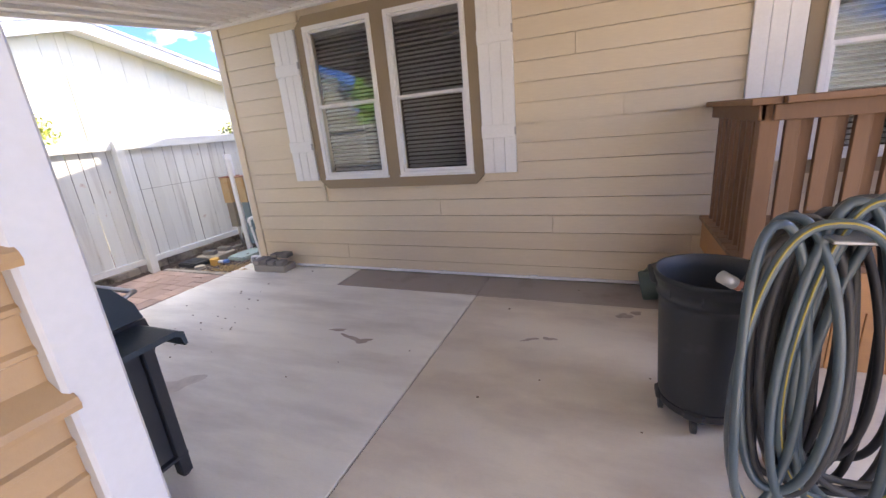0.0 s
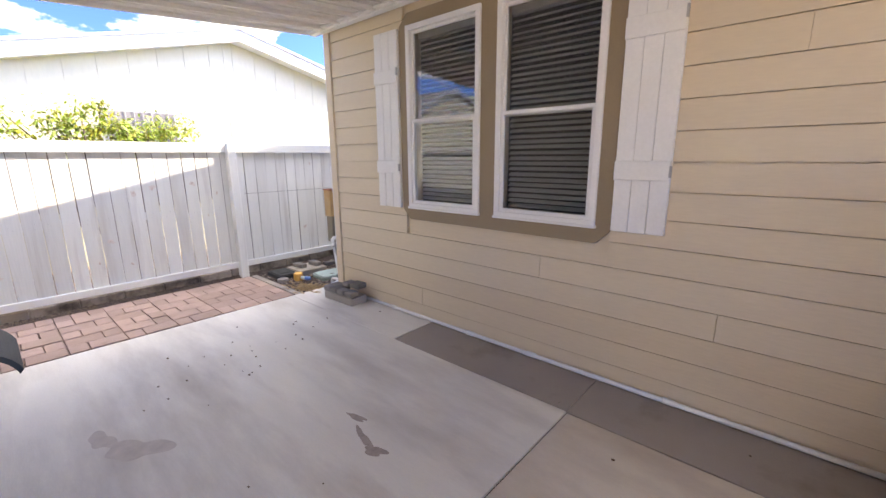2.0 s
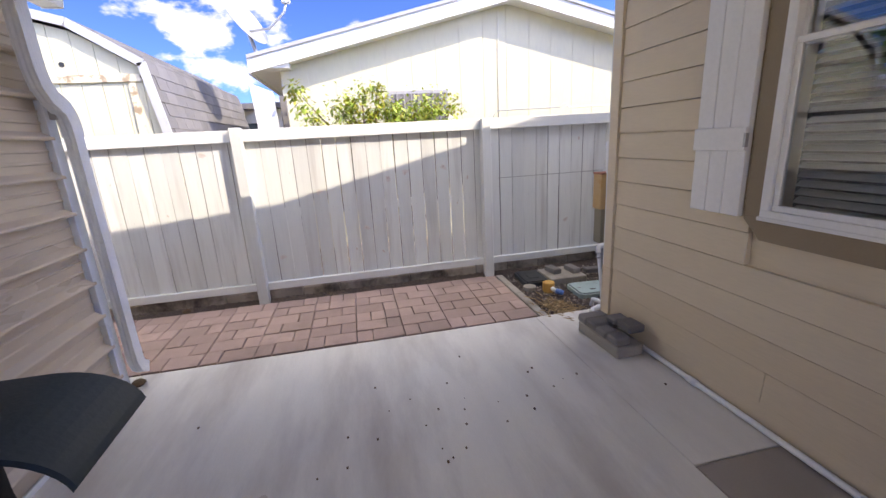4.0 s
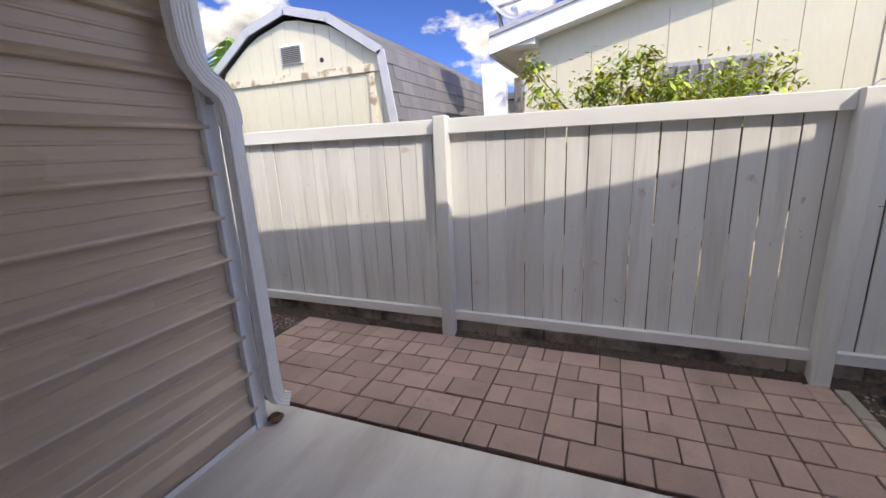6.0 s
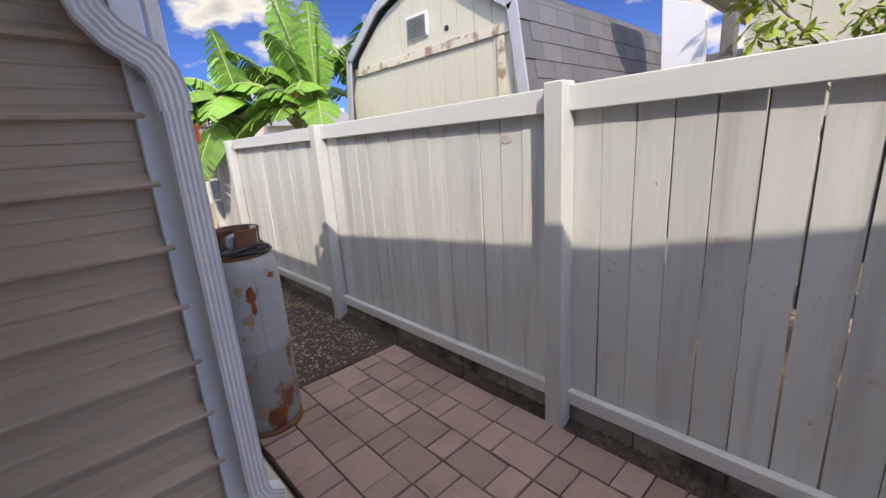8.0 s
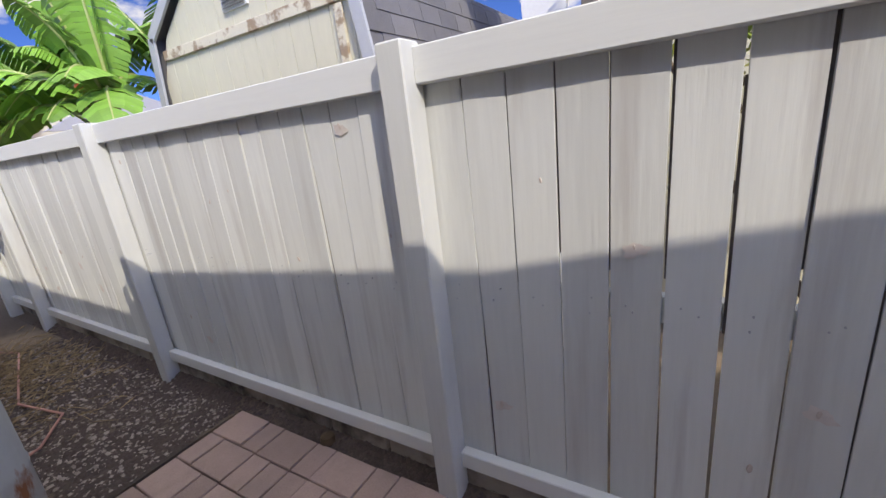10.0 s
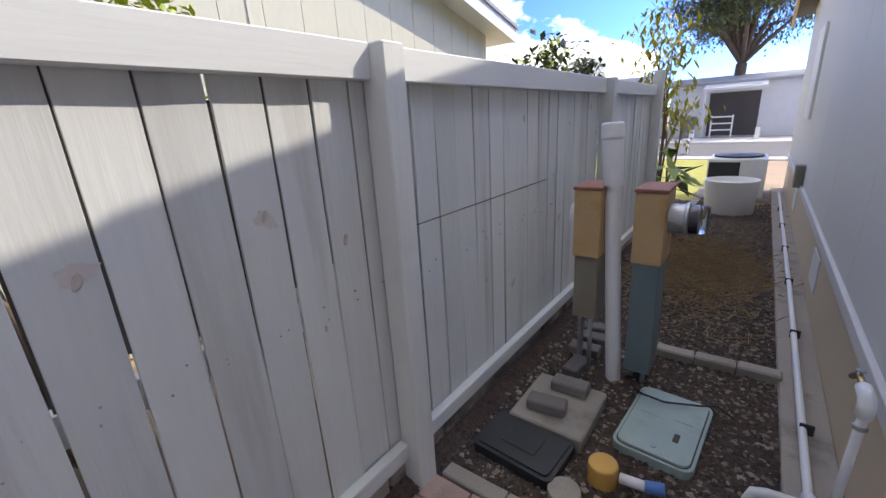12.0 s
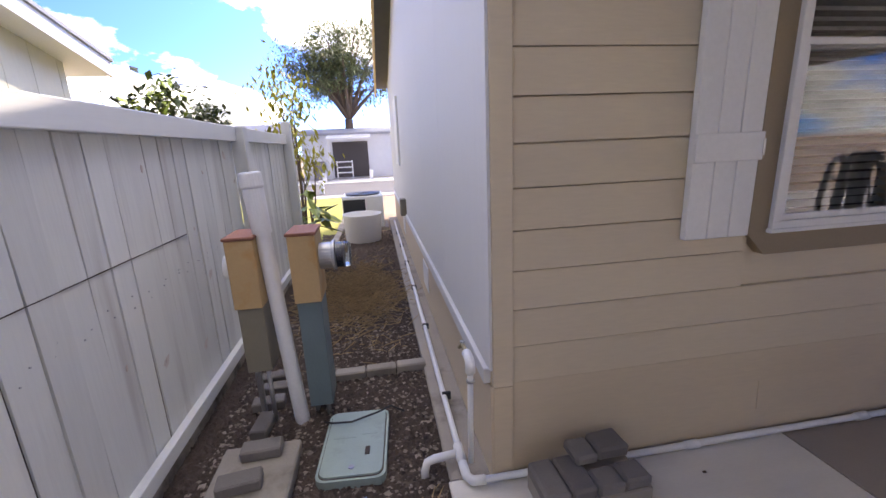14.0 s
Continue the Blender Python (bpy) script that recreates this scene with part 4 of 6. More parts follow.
for (ya, za), (yb, zb), steep in ((segs[6], segs[5], True), (segs[5], segs[4], False), (segs[4], segs[3], False)):
    d = Vector((0, yb - ya, zb - za))
    rows_ = int(d.length / 0.145)
    tilt = math.degrees(math.atan2(d.z, -d.y))
    for k in range(rows_):
        p = Vector((0, ya, za + 0.022)) + d * (k / rows_)
        for j in range(14):
            x = BX - 0.11 - 0.3 * j - (0.15 if k % 2 else 0)
            piece("shingle", sh, barn, (x, p.y, p.z + 0.004), (tilt - 2.5, 0, 180))

white_board = solid("leaning_board", bm_prism([(0.82, -0.075), (1.08, -0.075), (0.98, 2.31), (0.72, 2.42)], "x", -7.33, -7.28), WHITE, "white sheet standing upright between the buildings", "board")
grey_post = solid("grey_post", bm_box(-7.6, -7.5, 1.02, 1.1, -0.1, 2.28, 0.005), BLOCK, "grey post beside the white sheet", "post")
far_sh = thing("far_trailer", "white and grey trailer home behind the barn shed", "house")
part("wall", bm_box(-16, -12, -2.2, 0.4, -0.07, 2.5), WHITE, far_sh)
part("roof", bm_box(-16.3, -11.7, -2.5, 0.7, 2.5, 2.62), SHINGLE, far_sh)
part("window", bm_box(-11.999, -11.97, -0.5, 0.1, 1.5, 2.2), NAVY, far_sh)

# ---- foliage ----
def leaves(name, n, place, size, mat, parent, seed, droop=0.3, long=1.6):
    g = np.random.RandomState(seed)
    p = place(g, n)
    a = g.rand(n) * 6.283
    tilt = (g.rand(n) - 0.5) * 1.6
    s = size * (0.6 + 0.8 * g.rand(n))
    d = np.stack([np.cos(a) * np.cos(tilt), np.sin(a) * np.cos(tilt), np.sin(tilt) - droop], 1)
    w = np.stack([-np.sin(a), np.cos(a), (g.rand(n) - 0.5) * 0.8], 1)
    s_, l_ = s[:, None], (s * long)[:, None]
    up = np.array([0, 0, 1.0])
    v = np.stack([p, p + d * l_ * 0.5 + w * s_ * 0.4, p + d * l_ - up * s_ * 0.15, p + d * l_ * 0.5 - w * s_ * 0.4, p + d * l_ * 0.5 + up * s_ * 0.08], 1)
    k = 5 * np.arange(n)[:, None]
    f = np.concatenate([k + np.array([0, 1, 4]), k + np.array([1, 2, 4]), k + np.array([2, 3, 4]), k + np.array([3, 0, 4])])
    mesh = bpy.data.meshes.new(name)
    mesh.from_pydata(v.reshape(-1, 3).tolist(), [], f.tolist())
    mesh.materials.append(mat)
    ob = new(name, mesh)
    ob.parent = parent
    return ob

def clumps(centres, spread):
    c = np.array(centres, float)
    def place(g, n):
        k = g.randint(0, len(c), n)
        u = g.randn(n, 3)
        return c[k, :3] + u * c[k, 3:4] * np.array(spread)
    return place

def twig_set(parent, base, tips, radius, mat, seed):
    g = random.Random(seed)
    bm = bmesh.new()
    for t in tips:
        b, e = Vector(base), Vector(t[:3])
        m = b.lerp(e, 0.5) + Vector((g.uniform(-0.1, 0.1), g.uniform(-0.1, 0.1), 0.08)) * (e - b).length
        bm_tube([b, b.lerp(m, 0.6), m, m.lerp(e, 0.6), e], [radius, radius * 0.8, radius * 0.6, radius * 0.4, radius * 0.15], 5, bm)
    part("branchwork", bm, mat, parent)

g = random.Random(21)
bush = thing("bush", "bright green leafy bush rising behind the white fence", "bush", (0, 0, 0))
tips = [(-7.3 + g.uniform(-0.3, 0.3), g.uniform(1.75, 3.35), g.uniform(1.6, 2.1), g.uniform(0.06, 0.12)) for _ in range(34)]
tips += [(-7.2, 1.28, 2.3, 0.06), (-7.2, 1.34, 2.1, 0.06), (-7.2, 1.45, 1.95, 0.07), (-7.25, 2.1, 2.24, 0.08), (-7.2, 2.3, 2.28, 0.06)]
twig_set(bush, (-7.3, 2.5, -0.06), tips, 0.03, BARK, 3)
leaves("crown", 2900, clumps(tips, (1, 1, 1)), 0.043, LEAF, bush, 31)
leaves("young_leaves", 1700, clumps(tips[::2], (1, 1, 1)), 0.04, LEAF_YELLOW, bush, 32)

shrub = thing("shrub", "dark green shrub tips above the fence by the house gable", "shrub")
tips = [(-6.9 + 0.3 * g.random(), y, z, 0.07) for y, z in ((6.0, 1.9), (6.4, 2.05), (6.8, 2.2), (6.6, 1.9), (7.2, 2.0), (7.4, 1.95), (7.6, 2.1), (7.9, 2.0), (8.2, 2.05), (8.5, 1.95))]
twig_set(shrub, (-6.8, 7.2, -0.06), tips, 0.03, BARK, 5)
leaves("crown", 820, clumps(tips, (1.3, 1.3, 1.4)), 0.06, LEAF_DARK, shrub, 33)
leaves("light_leaves", 160, clumps(tips[:4], (1.3, 1.3, 1.4)), 0.06, LEAF, shrub, 35)

yb = thing("yellow_shrub", "sparse yellow-green shrub drooping at the fence end", "shrub")
tips = [(-5.9 + g.uniform(-0.35, 0.3), 9.0 + g.uniform(-0.5, 0.5), z, 0.1) for z in (2.6, 2.5, 2.4, 2.3, 2.1, 1.9, 1.8, 1.6, 1.5, 1.4)]
twig_set(yb, (-6.0, 9.1, -0.06), tips, 0.025, BARK, 6)
leaves("crown", 640, clumps(tips, (1.3, 1.3, 1.8)), 0.055, LEAF_YELLOW, yb, 34, droop=0.9)
pl = thing("small_plant", "young green plant with long leaves by the fence end", "plant")
leaves("leaf_tuft", 26, clumps([(-5.75, 8.3, 0.75, 0.1)], (1, 1, 1.2)), 0.16, LEAF, pl, 36, long=2.4)
part("stem", bm_tube([(-5.75, 8.3, -0.06), (-5.74, 8.31, 0.4), (-5.75, 8.3, 0.8)], 0.012), BARK, pl)

LEAF_TREE = material("tree_leaf", (0.23, 0.27, 0.115), 0.55, vary=0.3, scale=3, bump=0, per_piece=0.5)
def big_tree(at, h, spread, seed, n, size, mat):
    g = random.Random(seed)
    t = thing("tree", "tall broad tree with fine dark green foliage", "tree", at)
    bm = bmesh.new()
    trunk = [Vector((0, 0, -0.1)), Vector((0.05, 0, h * 0.18)), Vector((0.1, 0.05, h * 0.33))]
    bm_tube(trunk, [h * 0.035, h * 0.028, h * 0.024], 9, bm)
    tips = []
    for k in range(22):
        a, e = g.uniform(0, 6.283), g.uniform(0.1, 1.2)
        ln = g.uniform(0.45, 1.0)
        tip = trunk[2] + Vector((math.cos(a) * math.cos(e) * spread * ln, math.sin(a) * math.cos(e) * spread * ln, 0.15 * h + math.sin(e) * h * 0.5 * ln))
        m = trunk[2].lerp(tip, 0.5) + Vector((0, 0, 0.06 * h))
        bm_tube([trunk[2], trunk[2].lerp(m, 0.5), m, tip], [h * 0.014, h * 0.011, h * 0.007, h * 0.002], 6, bm)
        for _ in range(7):
            q = m.lerp(tip, g.uniform(0.1, 1.1)) + Vector((g.gauss(0, 1), g.gauss(0, 1), g.gauss(0, 0.7))) * spread * 0.16
            tips.append((*q, spread * g.uniform(0.06, 0.11)))
    part("trunk", bm, BARK, t)
    leaves("crown", n, clumps(tips, (1, 1, 0.8)), size, mat, t, seed + 1, droop=0.5)
    return t

big_tree((-6.3, 31, -0.07), 11.0, 4.3, 50, 26000, 0.10, LEAF_TREE)

# ---- banana plants ----
def banana_leaf(base, tip, sag, width, seed, torn=0.25):
    g = random.Random(seed)
    bm = bmesh.new()
    b, e = Vector(base), Vector(tip)
    n_ = 30
    mid = []
    for k in range(n_ + 1):
        t = k / n_
        mid.append(b.lerp(e, t) + Vector((0, 0, sag * 4 * t * (1 - t) * (1 - 0.35 * t))))
    side = (e - b).cross(Vector((0, 0, 1))).normalized()
    up = Vector((0, 0, 1))
    for s in (1, -1):
        for k in range(n_):
            t0, t1 = k / n_, (k + 1) / n_
            if t0 < 0.16:
                continue
            w0 = width * min(1, math.sin(math.pi * min(1, (t0 - 0.12) / 0.9)) ** 0.6 + 0.02)
            w1 = width * min(1, math.sin(math.pi * min(1, (t1 - 0.12) / 0.9)) ** 0.6 + 0.02)
            tear = g.random() < torn
            hang = g.uniform(0.3, 0.75) if tear else 0.42
            cut = 0.32 if tear else 0.02
            a0, a1 = mid[k], mid[k + 1]
            d = (a1 - a0)
            o0 = a0 + d * (0.6 + cut * 0.5) + s * side * w0 - up * w0 * hang
            o1 = a1 + d * (0.6 - cut * 0.5) + s * side * w1 * g.uniform(0.9, 1.0) - up * w1 * hang
            m0, m1 = a0.lerp(o0, 0.5) + up * w0 * 0.12, a1.lerp(o1, 0.5) + up * w1 * 0.12
            vs = [bm.verts.new(q) for q in (a0, a1, m1, o1, o0, m0)]
            bm.faces.new((vs[0], vs[1], vs[2], vs[5]))
            bm.faces.new((vs[5], vs[2], vs[3], vs[4]))
    return bm, mid

def banana(at, leaves_, seed):
    p = thing("banana_plant", "banana plant with large torn green leaves over the fence", "banana plant", at, group="banana plants behind the fence")
    part("stem", bm_tube([(0, 0, -0.06), (0.03, 0, 0.8), (0, 0.03, 1.5), (0, 0, 2.0)], [0.12, 0.1, 0.085, 0.05], 12), BANANA_RIB, p)
    for k, (dx, dy, dz, sag, w) in enumerate(leaves_):
        bm, mid = banana_leaf((0, 0, 1.9), (dx, dy, 1.9 + dz), sag, w, seed + k)
        lf = part("leaf", bm, BANANA, p)
        part("midrib", bm_tube(mid, [0.022 - 0.017 * q / 30 for q in range(31)], 6), BANANA_RIB, lf)
    return p

banana((-6.75, -3.6, 0), [
    (0.75, -1.3, 0.55, 0.45, 0.30), (0.9, -0.7, -0.35, 0.5, 0.28), (0.55, -1.5, -0.1, 0.55, 0.3), (-0.4, -0.9, 1.3, 0.2, 0.3), (0.25, 0.45, 0.8, 0.3, 0.24),
    (0.05, -0.3, 1.75, 0.1, 0.26), (-0.9, -0.5, 0.5, 0.4, 0.3), (0.5, 0.2, 0.1, 0.3, 0.2)], 60)
banana((-7.1, -4.6, 0), [
    (0.7, -1.2, 0.9, 0.5, 0.34), (0.2, -1.5, 1.2, 0.4, 0.34), (0.9, 0.1, 1.1, 0.35, 0.3), (-0.6, 0.8, 1.2, 0.35, 0.32), (0.1, 0.3, 1.9, 0.1, 0.3), (0.9, -0.9, 0.1, 0.5, 0.3), (0.8, 0.9, 0.5, 0.4, 0.28)], 80)
banana((-7.6, -3.3, 0), [
    (0.4, -0.6, 1.4, 0.3, 0.3), (0.3, 0.5, 1.2, 0.3, 0.3), (-0.5, -0.3, 1.5, 0.2, 0.3), (0.6, 0.0, 0.9, 0.4, 0.3)], 95)
banana((-6.45, -4.9, 0), [
    (0.95, 0.15, 0.45, 0.45, 0.36), (1.05, -0.35, -0.2, 0.6, 0.34), (0.7, -0.9, 0.35, 0.5, 0.36), (0.75, 0.75, 0.2, 0.5, 0.3), (0.1, -0.6, 1.2, 0.2, 0.3),
    (0.95, 0.45, -0.55, 0.6, 0.36), (1.0, -0.1, 0.1, 0.55, 0.38), (0.8, -0.3, 0.8, 0.4, 0.36), (-0.5, 0.9, 0.9, 0.3, 0.32), (0.35, 0.2, 1.4, 0.15, 0.3)], 140)
banana((-6.72, -3.15, 0), [
    (0.1, 0.25, 1.35, 0.2, 0.26), (0.35, -0.2, 1.6, 0.15, 0.28), (-0.15, 0.1, 1.8, 0.1, 0.26), (0.5, 0.5, 0.35, 0.35, 0.24), (0.35, 0.7, -0.05, 0.4, 0.24),
    (0.3, -0.55, 1.2, 0.3, 0.28), (0.5, -0.35, 0.7, 0.35, 0.26), (0.55, 0.1, 1.0, 0.3, 0.26), (0.6, -0.8, 0.2, 0.45, 0.28)], 170)
fl = thing("red_flower", "red banana flower bud among the leaves", "flower", (-6.55, -3.35, 2.25))
part("bud", bm_lathe([(0.0, -0.09), (0.03, -0.05), (0.04, 0.0), (0.03, 0.05), (0.0, 0.09)], 12), ORANGE, fl, smooth=True)
part("stalk", bm_tube([(0, 0, 0.08), (-0.05, -0.08, 0.15), (-0.15, -0.2, 0.0), (-0.2, -0.25, -0.15)], 0.015), BANANA_RIB, fl)

# ---- deck with railing ----
deck = thing("deck", "raised wooden deck with brown stained railing and orange skirt", "deck")
DX, DYF, DZ = 0.87, 2.62, 0.675
for k in range(9):
    a = DYF + 0.142 * k
    part("deck_board", bm_box(DX - 0.03, 4.2, a, a + 0.136, DZ - 0.035, DZ, 0.004), DECK, deck)
part("rim_joist", bm_box(DX - 0.012, DX + 0.028, DYF, 3.86, 0.40, DZ - 0.036, 0.004), DECK_ORANGE, deck)
part("rim_joist", bm_box(DX + 0.03, 4.2, DYF + 0.002, DYF + 0.04, 0.40, DZ - 0.036, 0.004), DECK_ORANGE, deck)
y = DYF + 0.01
while y < 3.8:
    part("skirt_board", bm_box(DX + 0.03, DX + 0.05, y, y + 0.138, 0.0, 0.43, 0.003), DECK_ORANGE, deck)
    y += 0.142
x = DX + 0.06
while x < 3.2:
    part("skirt_board", bm_box(x, x + 0.138, DYF + 0.045, DYF + 0.065, 0.0, 0.43, 0.003), DECK_ORANGE, deck)
    x += 0.142
part("top_rail", bm_box(DX - 0.06, DX + 0.08, DYF - 0.02, 3.86, 1.575, 1.613, 0.005), DECK, deck)
part("top_rail", bm_box(DX + 0.081, 3.4, DYF - 0.06, DYF + 0.08, 1.575, 1.613, 0.005), DECK, deck)
part("sub_rail", bm_box(DX - 0.012, DX + 0.026, DYF + 0.03, 3.86, 1.49, 1.574, 0.004), DECK, deck)
part("sub_rail", bm_box(DX + 0.05, 1.9, DYF - 0.012, DYF + 0.026, 1.49, 1.574, 0.004), DECK, deck)
part("sub_rail", bm_box(1.42, 3.4, DYF - 0.055, DYF - 0.013, 1.455, 1.572, 0.004), DECK, deck)
bal = mesh_of("baluster", bm_box(-0.019, 0.019, -0.019, 0.019, 0.50, 1.5, 0.003), DECK)
y = DYF + 0.14
while y < 3.82:
    piece("baluster", bal, deck, (DX + 0.046, y, 0))
    y += 0.128
flat = mesh_of("baluster_wide", bm_box(-0.033, 0.033, -0.019, 0.019, 0.50, 1.5, 0.003), DECK)
x = DX + 0.15
while x < 3.3:
    piece("baluster", flat, deck, (x, DYF + 0.046, 0))
    piece("baluster", flat, deck, (x + 0.07, DYF + 0.101, 0))
    x += 0.146
part("post", bm_box(DX + 0.0, DX + 0.089, DYF + 0.03, DYF + 0.119, 0.0, 1.574, 0.004), DECK, deck)
part("post", bm_box(3.3, 3.389, DYF + 0.03, DYF + 0.119, 0.0, 1.574, 0.004), DECK, deck)

# ---- refuse bin on castors ----
can = thing("trash_can", "dark grey open plastic trash can on a wheeled dolly", "trash can", (0.60, 2.05, 0))
part("body", bm_lathe([(0.0, 0.095), (0.185, 0.095), (0.198, 0.115), (0.205, 0.16), (0.228, 0.66), (0.232, 0.70), (0.242, 0.704), (0.244, 0.72), (0.238, 0.725), (0.238, 0.765), (0.247, 0.77), (0.252, 0.80), (0.258, 0.804), (0.26, 0.822), (0.254, 0.832), (0.244, 0.826), (0.236, 0.76), (0.222, 0.66), (0.196, 0.17), (0.0, 0.165)], 48), CAN_GREY, can, smooth=True)
for a in (20, 200):
    h = bm_prism([(-0.075, 0.70), (0.075, 0.70), (0.088, 0.80), (-0.088, 0.80)], "x", 0.243, 0.30)
    for v in h.verts:
        if v.co.x > 0.27 and v.co.z < 0.75:
            v.co.x -= 0.02
    bmesh.ops.bevel(h, geom=list(h.edges), offset=0.008, segments=1, affect="EDGES", profile=0.5)
    bmesh.ops.rotate(h, matrix=Matrix.Rotation(radians(a + 120), 3, "Z"), verts=h.verts)
    part("handle", h, CAN_GREY, can)
for k in range(10):
    a = 2 * math.pi * k / 10
    rb = bm_box(0.236, 0.243, -0.004, 0.004, 0.725, 0.768, 0.002)
    bmesh.ops.rotate(rb, matrix=Matrix.Rotation(a, 3, "Z"), verts=rb.verts)
    part("rim_rib", rb, CAN_GREY, can)
for k in range(5):
    a = 2 * math.pi * k / 5 + 0.35
    lobe = bm_box(-0.05, 0.05, 0.13, 0.215, 0.078, 0.13, 0.012)
    bmesh.ops.rotate(lobe, matrix=Matrix.Rotation(a, 3, "Z"), verts=lobe.verts)
    d = part("dolly_foot", lobe, BLACK, can)
    cx, cy = -0.185 * math.sin(a), 0.185 * math.cos(a)
    part("wheel", bm_cyl(0.04, 0.04, -0.013, 0.013, (cx, cy, 0.041), axis="x", seg=18, bevel=0.004), BLACK, d)
part("dolly_ring", bm_lathe([(0.11, 0.082), (0.20, 0.082), (0.205, 0.125), (0.11, 0.125)], 30), BLACK, can)

wc = thing("watering_can", "dark green plastic watering can lying by the wall", "watering can", (0.50, 3.56, 0))
body_ = bm_lathe([(0.0, -0.12), (0.118, -0.12), (0.128, -0.105), (0.135, 0.0), (0.128, 0.10), (0.115, 0.125), (0.07, 0.13), (0.066, 0.10), (0.0, 0.10)], 28)
bmesh.ops.rotate(body_, matrix=Matrix.Rotation(radians(78), 3, "Y") @ Matrix.Rotation(radians(0), 3, "Z"), verts=body_.verts)
bmesh.ops.translate(body_, vec=(0, 0, 0.138), verts=body_.verts)
part("body", body_, GREEN_PLASTIC, wc, smooth=True)
part("spout", bm_tube([(0.1, 0.02, 0.2), (0.2, 0.05, 0.22), (0.28, 0.08, 0.26)], [0.03, 0.02, 0.016]), GREEN_PLASTIC, wc)
part("handle", bm_tube([(-0.1, 0, 0.24), (-0.04, 0, 0.31), (0.06, 0, 0.31), (0.12, 0, 0.25)], 0.012), GREEN_PLASTIC, wc)

# ---- coiled hoses on a hanger ----
hanger = thing("hose_hanger", "wooden post with metal arm carrying garden hoses", "hose hanger", (0.86, 1.66, 0))
part("post", bm_box(-0.045, 0.045, 0.02, 0.11, 0.0, 1.19, 0.004), DECK, hanger)
part("arm", bm_tube([(0, 0.02, 1.17), (0, -0.14, 1.19), (0, -0.34, 1.19), (0, -0.40, 1.24)], 0.012), STEEL, hanger)
part("arm_plate", bm_box(-0.13, 0.13, -0.37, -0.02, 1.192, 1.205, 0.004), STEEL, hanger)
def loop(left, right, y, top, low, seed, n_=60):
    """A teardrop of hose hanging from its top, leaning a little out of its plane."""
    g = random.Random(seed)
    w1, w2, lean = g.uniform(0, 6), g.uniform(0, 6), g.uniform(-0.05, 0.05)
    half, cx = (right - left) / 2, (left + right) / 2
    pts = []
    for k in range(n_):
        a = 2 * math.pi * k / n_
        s_, c = math.sin(a), math.cos(a)
        wide = half * (abs(s_) ** 0.8) * (1 if s_ > 0 else -1) * (1.0 - 0.16 * c)
        pts.append((cx - 0.10 * half * c + wide + 0.012 * math.sin(2 * a + w1), y + lean * s_ + 0.025 * math.sin(a + w2) - 0.02 * (1 - c), (top + low) / 2 + (top - low) / 2 * c + 0.008 * math.sin(3 * a + w2)))
    return pts
def coil(label, mat, loops, radius, stripe=None):
    h = thing("garden_hose", label, "hose", group="hoses on the hanger")
    for k, q in enumerate(loops):
        pts = loop(*q, seed=int(1000 * q[0] + 77 * k))
        ob = part("hose_loop", bm_tube(pts, radius, 12, closed=True), mat, h)
        if stripe and k % 3 == 1:
            off = [(p[0] + radius * 0.3 * math.sin(0.21 * n_), p[1] - radius * 0.86, p[2] + radius * 0.3 * math.cos(0.21 * n_)) for n_, p in enumerate(pts)]
            part("stripe", bm_tube(off, radius * 0.24, 6, closed=True), stripe, ob)
coil("grey-blue garden hose with a yellow stripe, hung in long loops", HOSE, (
    (0.53, 0.74, 1.33, 1.235, 0.20), (0.53, 1.0, 1.30, 1.26, 0.12), (0.57, 0.80, 1.37, 1.245, 0.27), (0.67, 0.97, 1.35, 1.295, 0.13),
    (0.70, 1.06, 1.38, 1.31, 0.21), (0.74, 1.18, 1.42, 1.305, 0.07), (0.77, 1.29, 1.45, 1.30, 0.11)), 0.015, YELLOW)
coil("grey rubber garden hose hung in loops", HOSE_GREY, (
    (0.60, 0.86, 1.41, 1.235, 0.22), (0.64, 0.92, 1.44, 1.25, 0.30), (0.67, 1.08, 1.47, 1.28, 0.16), (0.70, 1.17, 1.49, 1.28, 0.25), (0.75, 1.26, 1.50, 1.29, 0.19)), 0.013)
coil("thin black hose hung in loops", HOSE_BLACK, (
    (0.67, 0.80, 1.48, 1.235, 0.18), (0.69, 0.84, 1.50, 1.24, 0.22), (0.71, 0.90, 1.52, 1.24, 0.15), (0.73, 0.95, 1.51, 1.236, 0.30), (0.77, 1.0, 1.53, 1.24, 0.20),
    (0.79, 1.06, 1.55, 1.24, 0.26), (0.66, 0.76, 1.54, 1.236, 0.34), (0.82, 1.12, 1.56, 1.24, 0.16)), 0.0135)
noz = thing("hose_nozzle", "metal hose coupling with a red ring beside the hoses", "hose coupling", (0.535, 1.41, 1.01))
part("coupling", bm_tube([(0, 0, 0.0), (-0.045, -0.01, 0.03)], 0.022, 12), STEEL, noz)
part("ring", bm_tube([(0.0, 0, 0.0), (0.018, 0.0, -0.008)], 0.019, 12), RED_BRICK, noz)
part("tail", bm_tube([(0.02, 0, -0.01), (0.05, 0.02, 0.03), (0.08, 0.02, 0.10), (0.12, 0.0, 0.17), (0.18, -0.02, 0.215)], 0.013), HOSE_GREY, noz)
solid("white_stick", bm_tube([(0.78, 1.62, 0.015), (0.86, 1.36, 0.02), (0.9, 1.2, 0.02)], 0.014), PVC, "white plastic pipe offcut on the concrete", "pipe")

